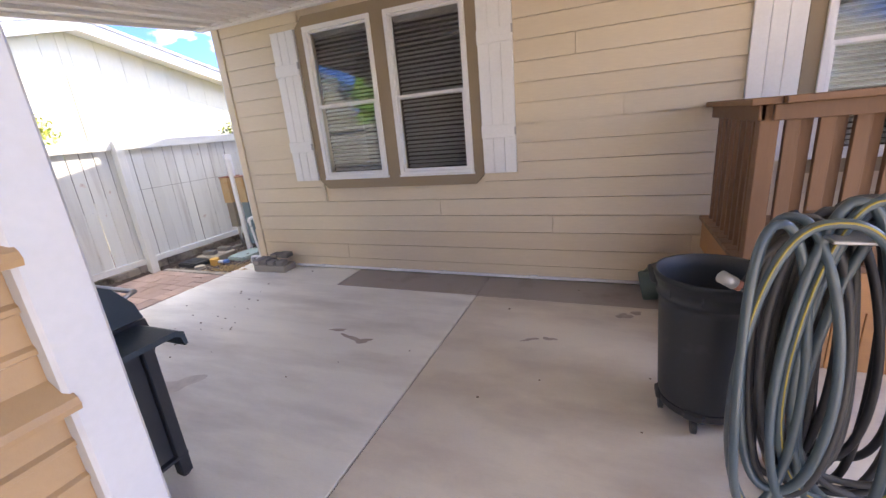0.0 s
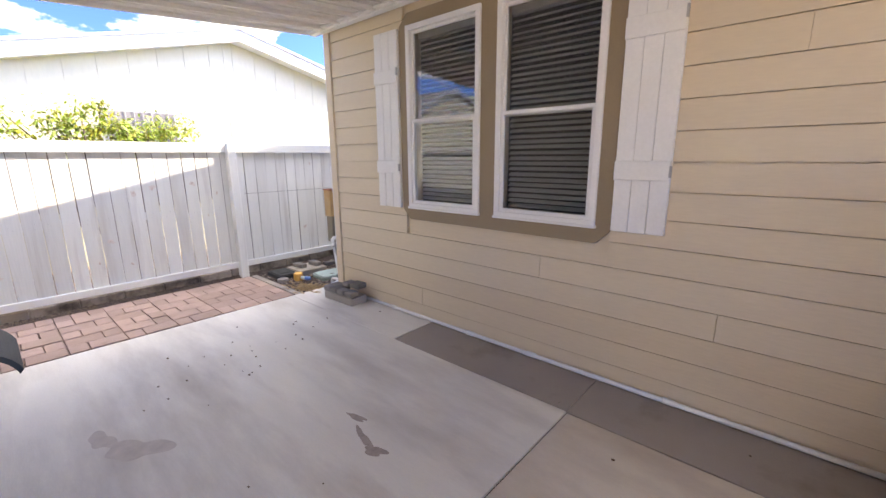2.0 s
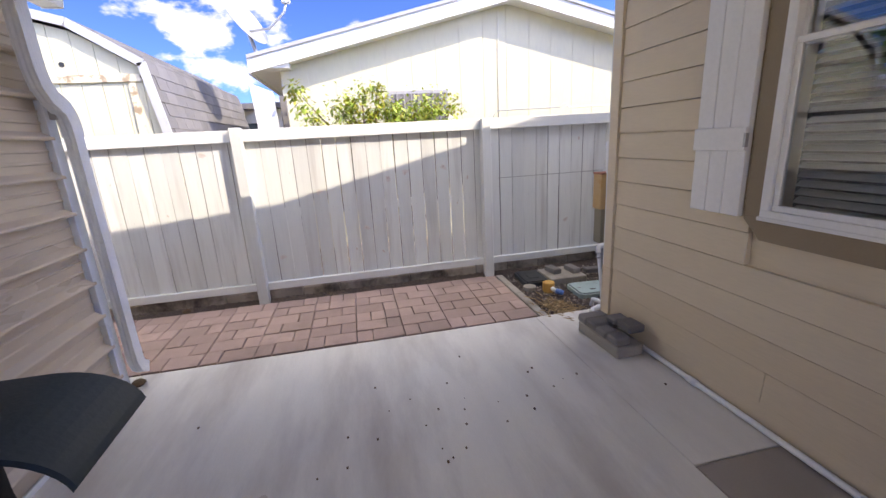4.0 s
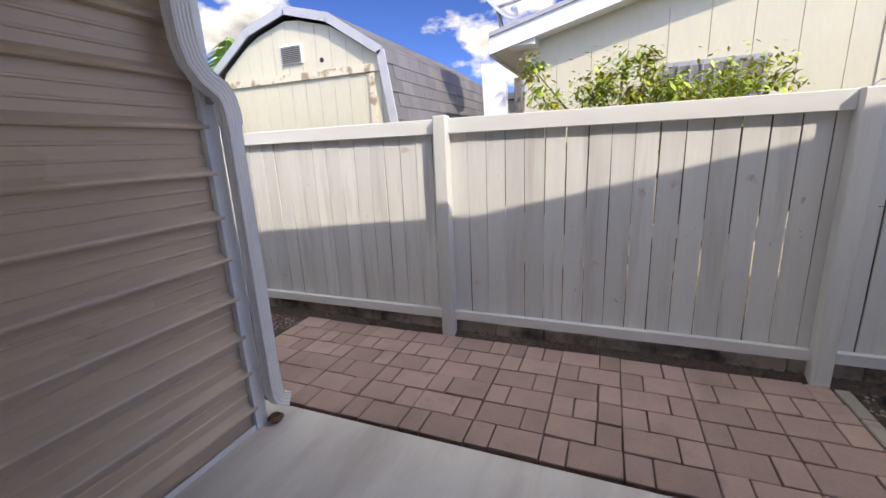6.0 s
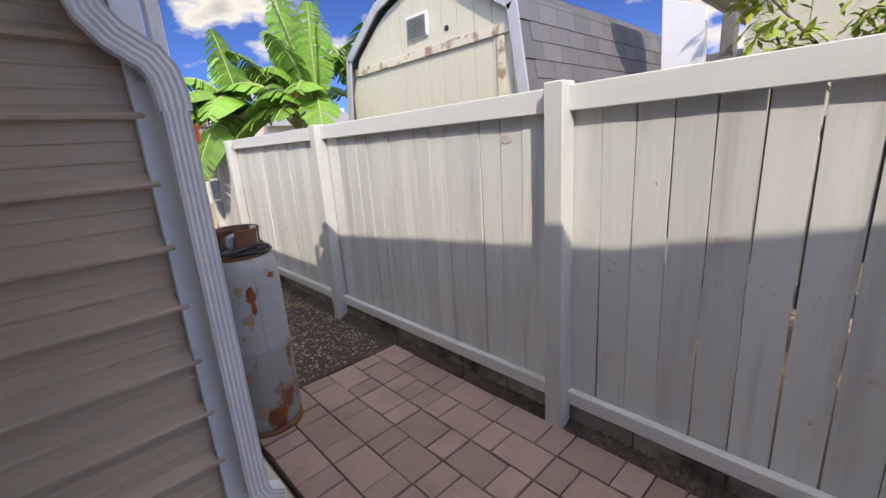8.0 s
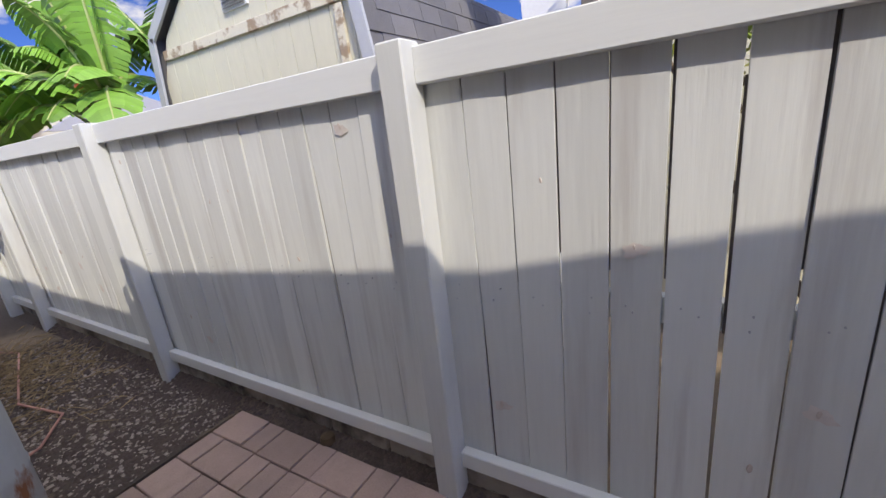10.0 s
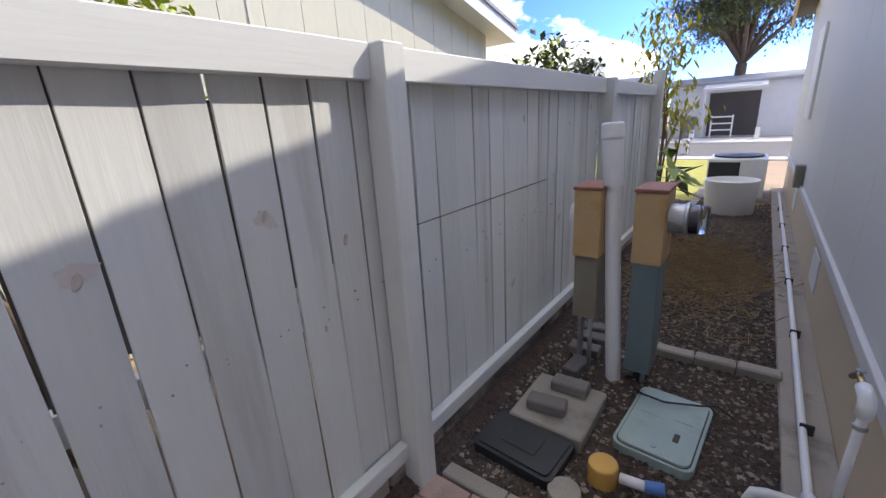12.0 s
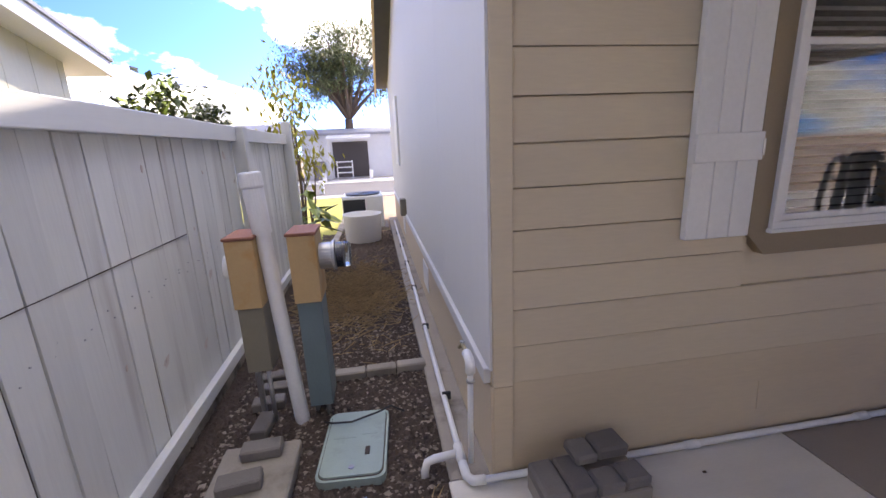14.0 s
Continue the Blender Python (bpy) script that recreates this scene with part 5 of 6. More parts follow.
# ---- barbecue ----
bbq = thing("barbecue", "dark navy gas barbecue with side shelves on a cart", "barbecue")
def shelf(x0, x1, tilt):
    top = 0.90
    arc = [(0.42, top)] + [(0.86 + 0.27 * math.sin(a), top - 0.17 + 0.17 * math.cos(a)) for a in [0.157 * k for k in range(10)]]
    prof = arc + [(p[0] - 0.014, p[1] - 0.016) for p in reversed(arc)]
    bm = bm_prism(prof, "x", x0, x1)
    for v in bm.verts:
        v.co.z += tilt * (v.co.x - (x0 + x1) / 2)
    return bm
part("side_shelf", shelf(-2.82, -2.42, -0.03), NAVY, bbq)
part("side_shelf", bm_prism([(0.42, 0.86), (0.93, 0.86), (0.965, 0.84), (0.97, 0.78), (0.955, 0.775), (0.945, 0.82), (0.92, 0.835), (0.42, 0.835)], "x", -1.85, -1.59), NAVY, bbq)
part("firebox", bm_prism([(0.40, 0.62), (0.94, 0.62), (1.0, 0.74), (0.98, 0.87), (0.40, 0.87)], "x", -2.41, -1.87), GRILL_BLACK, bbq)
part("hood", bm_prism([(0.40, 0.88), (0.97, 0.88), (0.95, 0.96), (0.88, 1.06), (0.76, 1.13), (0.58, 1.15), (0.46, 1.12), (0.40, 1.02)], "x", -2.43, -1.86), NAVY, bbq)
part("hood_handle", bm_tube([(-2.3, 0.96, 0.97), (-2.3, 1.02, 0.985), (-1.96, 1.02, 0.985), (-1.96, 0.96, 0.97)], 0.012), STEEL, bbq)
for x in (-2.28, -2.14, -2.0):
    k_ = part("knob", bm_cyl(0.03, 0.026, 0, 0.035, (x, 1.0, 0.75), axis="y", seg=20, bevel=0.004), GRILL_BLACK, bbq)
    part("knob_ring", bm_lathe([(0.033, 0), (0.04, 0), (0.04, 0.006), (0.033, 0.006)], 24), STEEL, k_).matrix_basis = pose(x, 0.998, 0.75, -90, 0, 0)
for x, y in ((-2.44, 0.45), (-2.44, 0.92), (-1.84, 0.45), (-1.84, 0.92)):
    part("leg", bm_box(x - 0.028, x + 0.028, y - 0.028, y + 0.028, 0.02, 0.84, 0.005), GRILL_BLACK, bbq)
part("side_panel", bm_box(-1.852, -1.84, 0.48, 0.89, 0.14, 0.80), GRILL_BLACK, bbq)
part("side_panel", bm_box(-2.442, -2.43, 0.48, 0.89, 0.14, 0.80), GRILL_BLACK, bbq)
part("bottom_shelf", bm_box(-2.47, -1.81, 0.42, 0.95, 0.12, 0.14, 0.004), GRILL_BLACK, bbq)
for x in (-2.44, -1.84):
    part("castor", bm_cyl(0.028, 0.028, -0.012, 0.012, (x, 0.92, 0.028), axis="x", seg=16), GRILL_BLACK, bbq)
    part("castor", bm_cyl(0.028, 0.028, -0.012, 0.012, (x, 0.45, 0.028), axis="x", seg=16), GRILL_BLACK, bbq)

bbq.matrix_world = pose(-0.05, -0.06, 0)

# ---- pipes and bricks at the house corner ----
pipe = thing("wall_pipe", "white plastic water pipe along the foot of the wall", "pipe")
part("run", bm_tube([(-4.47, 3.845, 0.03), (-3.0, 3.852, 0.028), (-1.5, 3.85, 0.025), (0.46, 3.852, 0.026)], 0.017, 10), PVC, pipe)
for x in (-3.3, -2.25, -1.62, -0.6):
    part("coupling", bm_tube([(x - 0.035, 3.85, 0.028), (x + 0.035, 3.85, 0.028)], 0.022, 12), PVC, pipe)
part("elbow", bm_tube([(-4.40, 3.845, 0.03), (-4.46, 3.85, 0.03), (-4.485, 3.88, 0.035), (-4.49, 3.95, 0.05)], 0.023, 12), PVC, pipe)
part("side_run", bm_tube([(-4.49, 3.92, 0.05), (-4.49, 4.2, 0.06), (-4.475, 6.5, 0.07), (-4.47, 11.0, 0.08)], 0.017, 10), PVC, pipe)
part("tee", bm_tube([(-4.49, 3.97, 0.05), (-4.49, 4.07, 0.055)], 0.025, 12), PVC, pipe)
part("stub", bm_tube([(-4.49, 4.02, 0.05), (-4.62, 4.0, 0.055), (-4.66, 3.99, 0.05), (-4.675, 3.985, 0.0), (-4.675, 3.985, -0.05)], 0.021, 12), PVC, pipe)
part("riser", bm_tube([(-4.445, 3.95, 0.05), (-4.447, 3.93, 0.25), (-4.45, 3.885, 0.60)], 0.0145, 10), PVC, pipe)
part("riser_elbow", bm_tube([(-4.45, 3.885, 0.58), (-4.45, 3.885, 0.62), (-4.45, 3.90, 0.637), (-4.45, 3.96, 0.639)], 0.023, 12), PVC, pipe)
part("hose_bib", bm_tube([(-4.45, 3.95, 0.639), (-4.45, 4.05, 0.639), (-4.46, 4.08, 0.61)], 0.011, 8), BRASS, pipe)
part("tap_wheel", bm_cyl(0.014, 0.014, 0, 0.006, (-4.45, 4.04, 0.655), seg=14), STEEL, pipe)
part("clamp", bm_cyl(0.019, 0.019, 0, 0.012, (-4.45, 3.889, 0.53), seg=14), STEEL, pipe)
for k in range(6):
    yy = 4.5 + 1.05 * k
    part("bracket", bm_box(-4.50, -4.445, yy, yy + 0.012, 0.035, 0.092, 0.003), BLACK, pipe)

stack = thing("brick_stack", "loose pile of grey concrete paving blocks by the wall", "bricks", (-3.96, 3.69, 0), turn=2)
part("base_block", bm_box(-0.25, 0.25, -0.11, 0.11, 0.0, 0.09, 0.008), CONCRETE_OLD, stack)
for (x0, x1, y0, y1, z0, z1) in ((-0.26, -0.14, -0.115, 0.10, 0.092, 0.155), (-0.135, -0.02, -0.115, 0.10, 0.092, 0.155), (-0.015, 0.11, -0.115, 0.0, 0.092, 0.15), (0.115, 0.24, -0.11, 0.01, 0.092, 0.15), (-0.06, 0.05, 0.005, 0.14, 0.155, 0.205), (0.055, 0.21, 0.015, 0.15, 0.152, 0.215)):
    bm = bm_box(x0, x1, y0, y1, z0, z1, 0.012)
    for v in bm.verts:
        v.co += Vector((noise.noise(v.co * 9), noise.noise(v.co * 9 + Vector((5, 0, 0))), 0)) * 0.006
    part("block", bm, BLOCK, stack)

# ---- meters on their pedestal ----
ped = thing("vent_pipe", "tall white plastic standpipe with a cap", "pipe", (-5.365, 4.595, 0))
part("lower_pipe", bm_cyl(0.043, 0.043, -0.08, 1.2, seg=24), PVC, ped, smooth=False)
part("upper_pipe", bm_cyl(0.052, 0.056, 1.15, 1.40, seg=24), PVC, ped)
part("cap", bm_cyl(0.061, 0.059, 1.40, 1.49, seg=24, bevel=0.012), PVC, ped)
ped.rotation_euler = (radians(-2.5), radians(-4.2), 0)
def pedestal(cx, cy, lower, low_z, side, label):
    p = thing("electric_meter", label, "electric meter", (cx, cy, 0), group="meter pedestals")
    bx = part("meter_box", bm_box(-0.075, 0.075, -0.13, 0.13, 0.74, 1.13, 0.004), BOX_TAN, p)
    part("lid", bm_box(-0.082, 0.082, -0.138, 0.138, 1.131, 1.15, 0.004), BOX_RUST, bx, "rusty red-brown lid")
    part("cabinet", bm_box(-0.068, 0.068, -0.11, 0.11, low_z, 0.739, 0.004), lower, p)
    part("leg", bm_box(-0.06, -0.035, -0.02, 0.02, -0.08, low_z + 0.01), STEEL, p)
    part("conduit", bm_tube([(0.03, -0.06, -0.08), (0.03, -0.06, low_z + 0.02)], 0.014), STEEL, p)
    if side > 0:
        s = part("socket", bm_cyl(0.078, 0.078, 0, 0.07, (0.076, 0, 0.98), axis="x", seg=26), STEEL, p)
        part("ring", bm_cyl(0.088, 0.088, 0, 0.02, (0.147, 0, 0.98), axis="x", seg=26, bevel=0.004), STEEL, s)
        dome = bm_lathe([(0.076, 0), (0.076, 0.07), (0.07, 0.085), (0.0, 0.088)], 26)
        bmesh.ops.rotate(dome, matrix=Matrix.Rotation(radians(90), 3, "Y"), verts=dome.verts)
        bmesh.ops.translate(dome, vec=(0.168, 0, 0.98), verts=dome.verts)
        part("glass_cover", dome, METER_GLASS, s, "clear glass cover", smooth=True)
        part("dial", bm_cyl(0.06, 0.06, 0, 0.04, (0.17, 0, 0.98), axis="x", seg=22), BLACK, s)
    else:
        part("blank_cover", bm_cyl(0.07, 0.066, 0, 0.05, (-0.126, 0, 0.96), axis="x", seg=24, bevel=0.006), WHITE_METAL, p)
    return p
pedestal(-5.235, 4.69, BOX_TEAL, 0.06, 1, "faded tan electric meter box on a blue-grey cabinet")
pedestal(-5.555, 4.68, BOX_OLIVE, 0.34, -1, "faded tan electric meter box on an olive cabinet")

# ---- boxes and blocks on the gravel ----
def rounded(x0, x1, y0, y1, z0, z1, rad, bevel=0.004):
    pts = []
    for cx, cy, a0 in ((x1 - rad, y1 - rad, 0), (x0 + rad, y1 - rad, 90), (x0 + rad, y0 + rad, 180), (x1 - rad, y0 + rad, 270)):
        for k in range(5):
            a = radians(a0 + 22.5 * k)
            pts.append((cx + rad * math.cos(a), cy + rad * math.sin(a)))
    return bm_prism(pts, "z", z0, z1)
vb = thing("valve_box", "pale green plastic water meter box lid in gravel", "valve box", (-5.025, 4.265, 0), turn=-4)
part("box_rim", rounded(-0.175, 0.175, -0.272, 0.272, -0.08, 0.014, 0.05), LID_TEAL, vb)
part("lid_gap", rounded(-0.162, 0.162, -0.259, 0.259, 0.0, 0.0155, 0.045), JOINT, vb)
part("lid", rounded(-0.156, 0.156, -0.253, 0.253, 0.0, 0.026, 0.042), LID_TEAL, vb)
part("slot", bm_box(0.06, 0.085, -0.12, -0.06, 0.0265, 0.0285), JOINT, vb)
part("bolt", bm_cyl(0.016, 0.014, 0.022, 0.030, (-0.0, -0.2, 0), seg=14), STEEL, vb)
for x0, x1, y0 in ((-0.12, 0.0, 0.02), (0.03, 0.12, 0.04)):
    part("raised_bar", bm_box(x0, x1, y0, y0 + 0.02, 0.0262, 0.0282), LID_TEAL, vb)
solid("black_cable", bm_tube([(-5.22, 4.5, 0.0), (-5.16, 4.42, 0.04), (-5.05, 4.40, 0.046), (-4.9, 4.46, 0.046), (-4.82, 4.5, 0.05), (-4.74, 4.5, 0.0)], 0.006), BLACK, "thin black cable across the valve box", "cable")
db = thing("dark_valve_box", "black plastic valve box lid set in gravel", "valve box", (-5.56, 3.76, 0), turn=-4)
part("box_rim", rounded(-0.21, 0.21, -0.145, 0.145, -0.08, 0.02, 0.03), BLACK, db)
part("lid", rounded(-0.19, 0.19, -0.125, 0.125, 0.0, 0.03, 0.025), BLACK, db)
part("hatch", bm_box(-0.09, 0.09, -0.06, 0.06, 0.03, 0.036, 0.003), BLACK, db)
slabstone = solid("stepping_slab", bm_box(-5.71, -5.32, 3.89, 4.32, -0.04, 0.045, 0.008), CONCRETE_OLD, "square grey concrete stepping slab on gravel", "slab")
blk = thing("paving_block", "dark grey concrete block lying on the slab", "block", (-5.55, 4.02, 0.046), group="loose paving blocks", turn=8)
part("block", bm_box(-0.10, 0.10, -0.05, 0.05, 0, 0.06, 0.008), BLOCK, blk)
copy_thing(blk, pose(-5.50, 4.235, 0.046, 0, 0, 3))
for q in ((-5.58, 4.55, -0.03, 0, 0, 84), (-5.60, 4.78, -0.03, 0, 0, 5), (-5.58, 4.95, -0.03, 0, 0, 3), (-5.62, 5.1, -0.03, 0, 0, 10)):
    copy_thing(blk, pose(*q))
cap_ = thing("pipe_cap", "ochre yellow plastic pipe cap standing in gravel", "pipe cap", (-5.19, 3.79, 0))
part("cap", bm_cyl(0.062, 0.064, -0.05, 0.075, seg=26, bevel=0.012), CAP_YELLOW, cap_)
grey_cap = solid("cleanout_cover", bm_cyl(0.07, 0.07, -0.05, 0.012, (-5.30, 3.62, 0), seg=26, bevel=0.006), CONCRETE_OLD, "round grey cleanout cover in gravel", "cover")
bl = thing("white_fitting", "white and blue plastic pipe fitting in gravel", "pipe fitting", (-5.04, 3.80, 0))
part("white_end", bm_tube([(-0.08, 0.0, 0.02), (0.02, 0.0, 0.03)], 0.022, 10), PVC, bl)
part("blue_end", bm_tube([(0.02, 0.0, 0.03), (0.09, 0.02, 0.035)], 0.026, 10), BLUE_PLASTIC, bl)
edging = thing("garden_edging", "curved row of concrete edging blocks across gravel", "edging")
for k in range(3):
    part("edging_block", bm_box(-5.2 + 0.222 * k, -4.985 + 0.222 * k, 4.98 + 0.01 * k, 5.07 + 0.01 * k, -0.06, 0.03, 0.01), CONCRETE_OLD, edging)

# ---- propane cylinder beside the shed ----
tank = thing("propane_tank", "tall weathered grey gas cylinder with rust patches", "gas cylinder", (-4.735, -0.51, -0.035))
part("body", bm_lathe([(0.0, 0.03), (0.14, 0.03), (0.165, 0.045), (0.178, 0.09), (0.184, 0.10), (0.184, 0.54), (0.187, 0.55), (0.187, 0.57), (0.184, 0.58), (0.184, 1.0), (0.172, 1.055), (0.14, 1.095), (0.09, 1.115), (0.0, 1.12)], 40), TANK, tank, smooth=True)
part("seam", bm_box(-0.006, 0.006, 0.182, 0.187, 0.1, 1.0), TANK, tank)
part("foot_ring", bm_lathe([(0.165, 0.0), (0.185, 0.0), (0.187, 0.05), (0.165, 0.06)], 36), RUST, tank)
ring = bm_lathe([(0.108, 1.10), (0.114, 1.10), (0.117, 1.215), (0.122, 1.235), (0.116, 1.24), (0.108, 1.21)], 36)
bmesh.ops.delete(ring, geom=[f for f in ring.faces if 0.6 < math.atan2(f.calc_center_median().y, f.calc_center_median().x) < 1.2], context="FACES")
part("collar", ring, RUST, tank)
v_ = part("valve", bm_cyl(0.02, 0.018, 1.11, 1.19, seg=14), BRASS, tank)
part("valve_wheel", bm_cyl(0.032, 0.03, 1.19, 1.208, seg=14, bevel=0.004), STEEL, v_)
part("regulator", bm_cyl(0.045, 0.04, -0.02, 0.025, (0.04, 0.05, 1.17), axis="y", seg=20, bevel=0.006), STEEL, tank)
part("wood_scrap", bm_box(-0.085, -0.055, 0.06, 0.085, 1.10, 1.25, 0.003), CREAM_PALE, tank)
part("gas_hose", bm_tube([(0.06, 0.05, 1.16), (0.14, 0.08, 1.13), (0.02, 0.14, 1.115), (-0.12, 0.09, 1.12), (-0.14, -0.04, 1.13), (-0.02, -0.1, 1.15), (0.1, 0.0, 1.14), (0.19, 0.1, 1.08), (0.24, 0.15, 1.0), (0.28, 0.1, 0.9)], 0.011, 8), BLACK, tank)
def rust_patch(a, z, w, h, seed, mat):
    g = random.Random(seed)
    bm = bmesh.new()
    R_ = 0.1862
    mid = bm.verts.new((R_ * math.cos(a), R_ * math.sin(a), z))
    ring_ = []
    for k in range(22):
        q = 2 * math.pi * k / 22
        s = g.uniform(0.65, 1.15)
        b_ = a + w / R_ * s * math.cos(q)
        ring_.append(bm.verts.new((R_ * math.cos(b_), R_ * math.sin(b_), z + h * s * math.sin(q))))
    for k in range(22):
        bm.faces.new((mid, ring_[k], ring_[(k + 1) % 22]))
    part("rust_patch", bm, mat, tank)
RUST_RED = material("rust_red", (0.30, 0.085, 0.03), 0.85, vary=0.4, scale=30, grain=90, bump=0.4, dark=(0.12, 0.05, 0.03), dark_at=(0.5, 0.65), dark_scale=25)
RUST_TAN = material("rust_tan", (0.42, 0.26, 0.13), 0.8, vary=0.35, scale=25, grain=90, bump=0.3, dark=(0.34, 0.31, 0.27), dark_at=(0.48, 0.6), dark_scale=22)
for k, (deg, z, w, h, mat) in enumerate(((78, 0.90, 0.028, 0.05, RUST_RED), (80, 0.83, 0.014, 0.05, RUST_RED), (60, 0.93, 0.02, 0.035, RUST_TAN), (68, 0.76, 0.035, 0.035, RUST_TAN), (118, 0.98, 0.03, 0.018, RUST_RED),
                                        (40, 0.30, 0.03, 0.07, RUST_TAN), (62, 0.20, 0.035, 0.05, RUST_TAN), (30, 0.62, 0.012, 0.06, RUST_TAN), (48, 0.42, 0.03, 0.03, RUST_TAN), (95, 0.16, 0.05, 0.03, RUST_RED), (10, 0.85, 0.03, 0.06, RUST_RED))):
    rust_patch(radians(deg), z, w, h, 300 + k, mat)
part("hose_loop", bm_tube([((0.15 + 0.012 * math.sin(3 * q)) * math.cos(q), (0.15 + 0.012 * math.sin(3 * q)) * math.sin(q), 1.115 + 0.012 * math.sin(2 * q)) for q in (0.3 * k for k in range(21))], 0.0115, 8, closed=True), BLACK, tank)
part("hose_loop", bm_tube([((0.135 + 0.01 * math.cos(2 * q)) * math.cos(q) + 0.02, 0.14 * math.sin(q), 1.14 + 0.012 * math.cos(3 * q)) for q in (0.3 * k for k in range(21))], 0.0115, 8, closed=True), BLACK, tank)
part("saddle", bm_lathe([(0.115, 1.09), (0.15, 1.085), (0.15, 1.10), (0.115, 1.108)], 30), RUST, tank)

jack = thing("orange_marker", "orange plastic head on a perforated steel post", "marker post", (-4.72, -1.05, -0.07))
part("post", bm_box(-0.016, 0.016, -0.016, 0.016, 0.0, 1.72, 0.002), BLOCK, jack)
hole = mesh_of("hole", bm_cyl(0.006, 0.006, -0.0005, 0.001, axis="y", seg=8), WHITE)
for k in range(34):
    piece("hole", hole, jack, (0, 0.0162, 0.2 + 0.044 * k))
part("head", rounded(-0.07, 0.07, -0.035, 0.035, 1.75, 1.86, 0.02), ORANGE, jack, "orange plastic head")
part("clamp", bm_box(-0.024, 0.024, -0.022, 0.022, 1.66, 1.75, 0.004), STEEL, jack)
bench = thing("garden_bench", "weathered white wooden bench behind the cylinder", "bench", (-4.63, -1.6, -0.05))
part("seat", bm_box(-0.35, 0.3, -0.25, 0.2, 0.62, 0.66, 0.005), WHITE_METAL, bench)
for x in (-0.3, 0.25):
    for y in (-0.2, 0.15):
        part("leg", bm_box(x - 0.03, x + 0.03, y - 0.03, y + 0.03, 0, 0.62, 0.004), WHITE_METAL, bench)
bol = thing("bollard", "short grey-green painted wooden stub post in dirt", "post", (-5.1, -6.3, -0.07), group="stub posts in the yard")
part("post", bm_box(-0.11, 0.11, -0.11, 0.11, 0, 0.45, 0.012), BOX_OLIVE, bol)
copy_thing(bol, pose(-4.35, -7.0, -0.07, 0, 0, 15))
solid("red_hose", bm_tube([(-5.3, -4.2, -0.01), (-5.5, -3.6, -0.005), (-5.35, -3.0, -0.005), (-5.2, -2.4, -0.005), (-5.3, -1.9, -0.005), (-5.1, -1.6, -0.005), (-4.8, -1.5, -0.01)], 0.008), PINK_HOSE, "thin faded red hose lying on gravel", "hose")
dark_hole = solid("pine_cone", bm_lathe([(0.0, 0.0), (0.03, 0.008), (0.045, 0.03), (0.035, 0.06), (0.0, 0.075)], 14, (-5.86, 0.02, -0.035)), LEAF_LITTER, "dark round clump of debris against the kerb", "debris")
solid("dead_leaves", bm_lathe([(0.0, 0.0), (0.03, 0.0), (0.05, 0.02), (0.03, 0.04), (0.0, 0.045)], 11, (-4.42, 0.2, 0.0)), LEAF_LITTER, "clump of dead leaves under the downspout", "debris")

# ---- yard to the south ----
CREAM_GREY = material("weathered_grey_cream_paint", (0.47, 0.455, 0.41), 0.75, vary=0.1, scale=1.5, grain=20, bump=0.1)
PINK_CONCRETE = material("faded_pink_concrete", (0.46, 0.31, 0.26), 0.9, vary=0.2, scale=1.2, grain=30)
red = solid("red_drive", bm_box(-9.5, -5.2, -21, -15.0, -0.08, -0.055), PINK_CONCRETE, "faded red concrete drive", "drive", kind="structure")
def cottage(name, label, x0, x1, y0, y1, h, wall, roof_mat, over=0.3, rise=0.7):
    c = thing(name, label, "house")
    part("wall", bm_box(x0, x1, y0, y1, -0.07, h), wall, c)
    ym = (y0 + y1) / 2
    part("roof", bm_prism([(y0 - over, h), (ym, h + rise), (y1 + over, h), (y1 + over, h + 0.12), (ym, h + rise + 0.12), (y0 - over, h + 0.12)], "x", x0 - over, x1 + over), roof_mat, c)
    return c
c1 = cottage("far_cottage", "white clapboard mobile home across the yard", -8.6, -4.6, -27, -23, 2.5, CREAM_GREY, ROOF_GREY, 0.2, 0.35)
for k in range(13):
    part("clapboard", bm_prism([(-22.985, 0.1 + 0.18 * k), (-22.96, 0.1 + 0.18 * k), (-22.98, 0.27 + 0.18 * k)], "x", -8.6, -4.6), CREAM_GREY, c1)
part("trim", bm_box(-5.0, -4.9, -22.98, -22.95, 0, 2.5), WHITE, c1)
cp = thing("carport", "white patio roof on slim posts at the neighbouring home", "carport")
part("roof", bm_box(-11.5, -7.4, -17.5, -10.5, 2.75, 2.9, 0.01), WHITE, cp)
for x, y in ((-7.5, -10.8), (-7.5, -14), (-7.5, -17.2)):
    part("post", bm_box(x - 0.05, x + 0.05, y - 0.05, y + 0.05, -0.07, 2.75), WHITE, cp)
part("gable", bm_prism([(-11.5, 2.3), (-7.9, 2.3), (-9.4, 3.1)], "y", -9.2, -9.0), ROOF_GREY, cp)
part("wall", bm_box(-11.5, -8.4, -17, -9.2, -0.07, 2.6), CREAM_PALE, cp)
part("orange_post", bm_box(-7.2, -7.05, -12.2, -12.05, -0.07, 2.0), BOX_TAN, cp)
cottage("distant_home", "pale mobile home beyond the yard", -3.6, 3.0, -34, -30, 2.6, CREAM_PALE, ROOF_GREY, 0.2, 0.4)
cottage("distant_home", "pale mobile home far down the lane", -16, -10, -40, -36, 2.6, WHITE, ROOF_GREY, 0.2, 0.4)
cottage("distant_home", "grey mobile home far down the lane", -2, 6, -50, -46, 2.7, WHITE_METAL, ROOF_GREY, 0.2, 0.4)
g = random.Random(9)
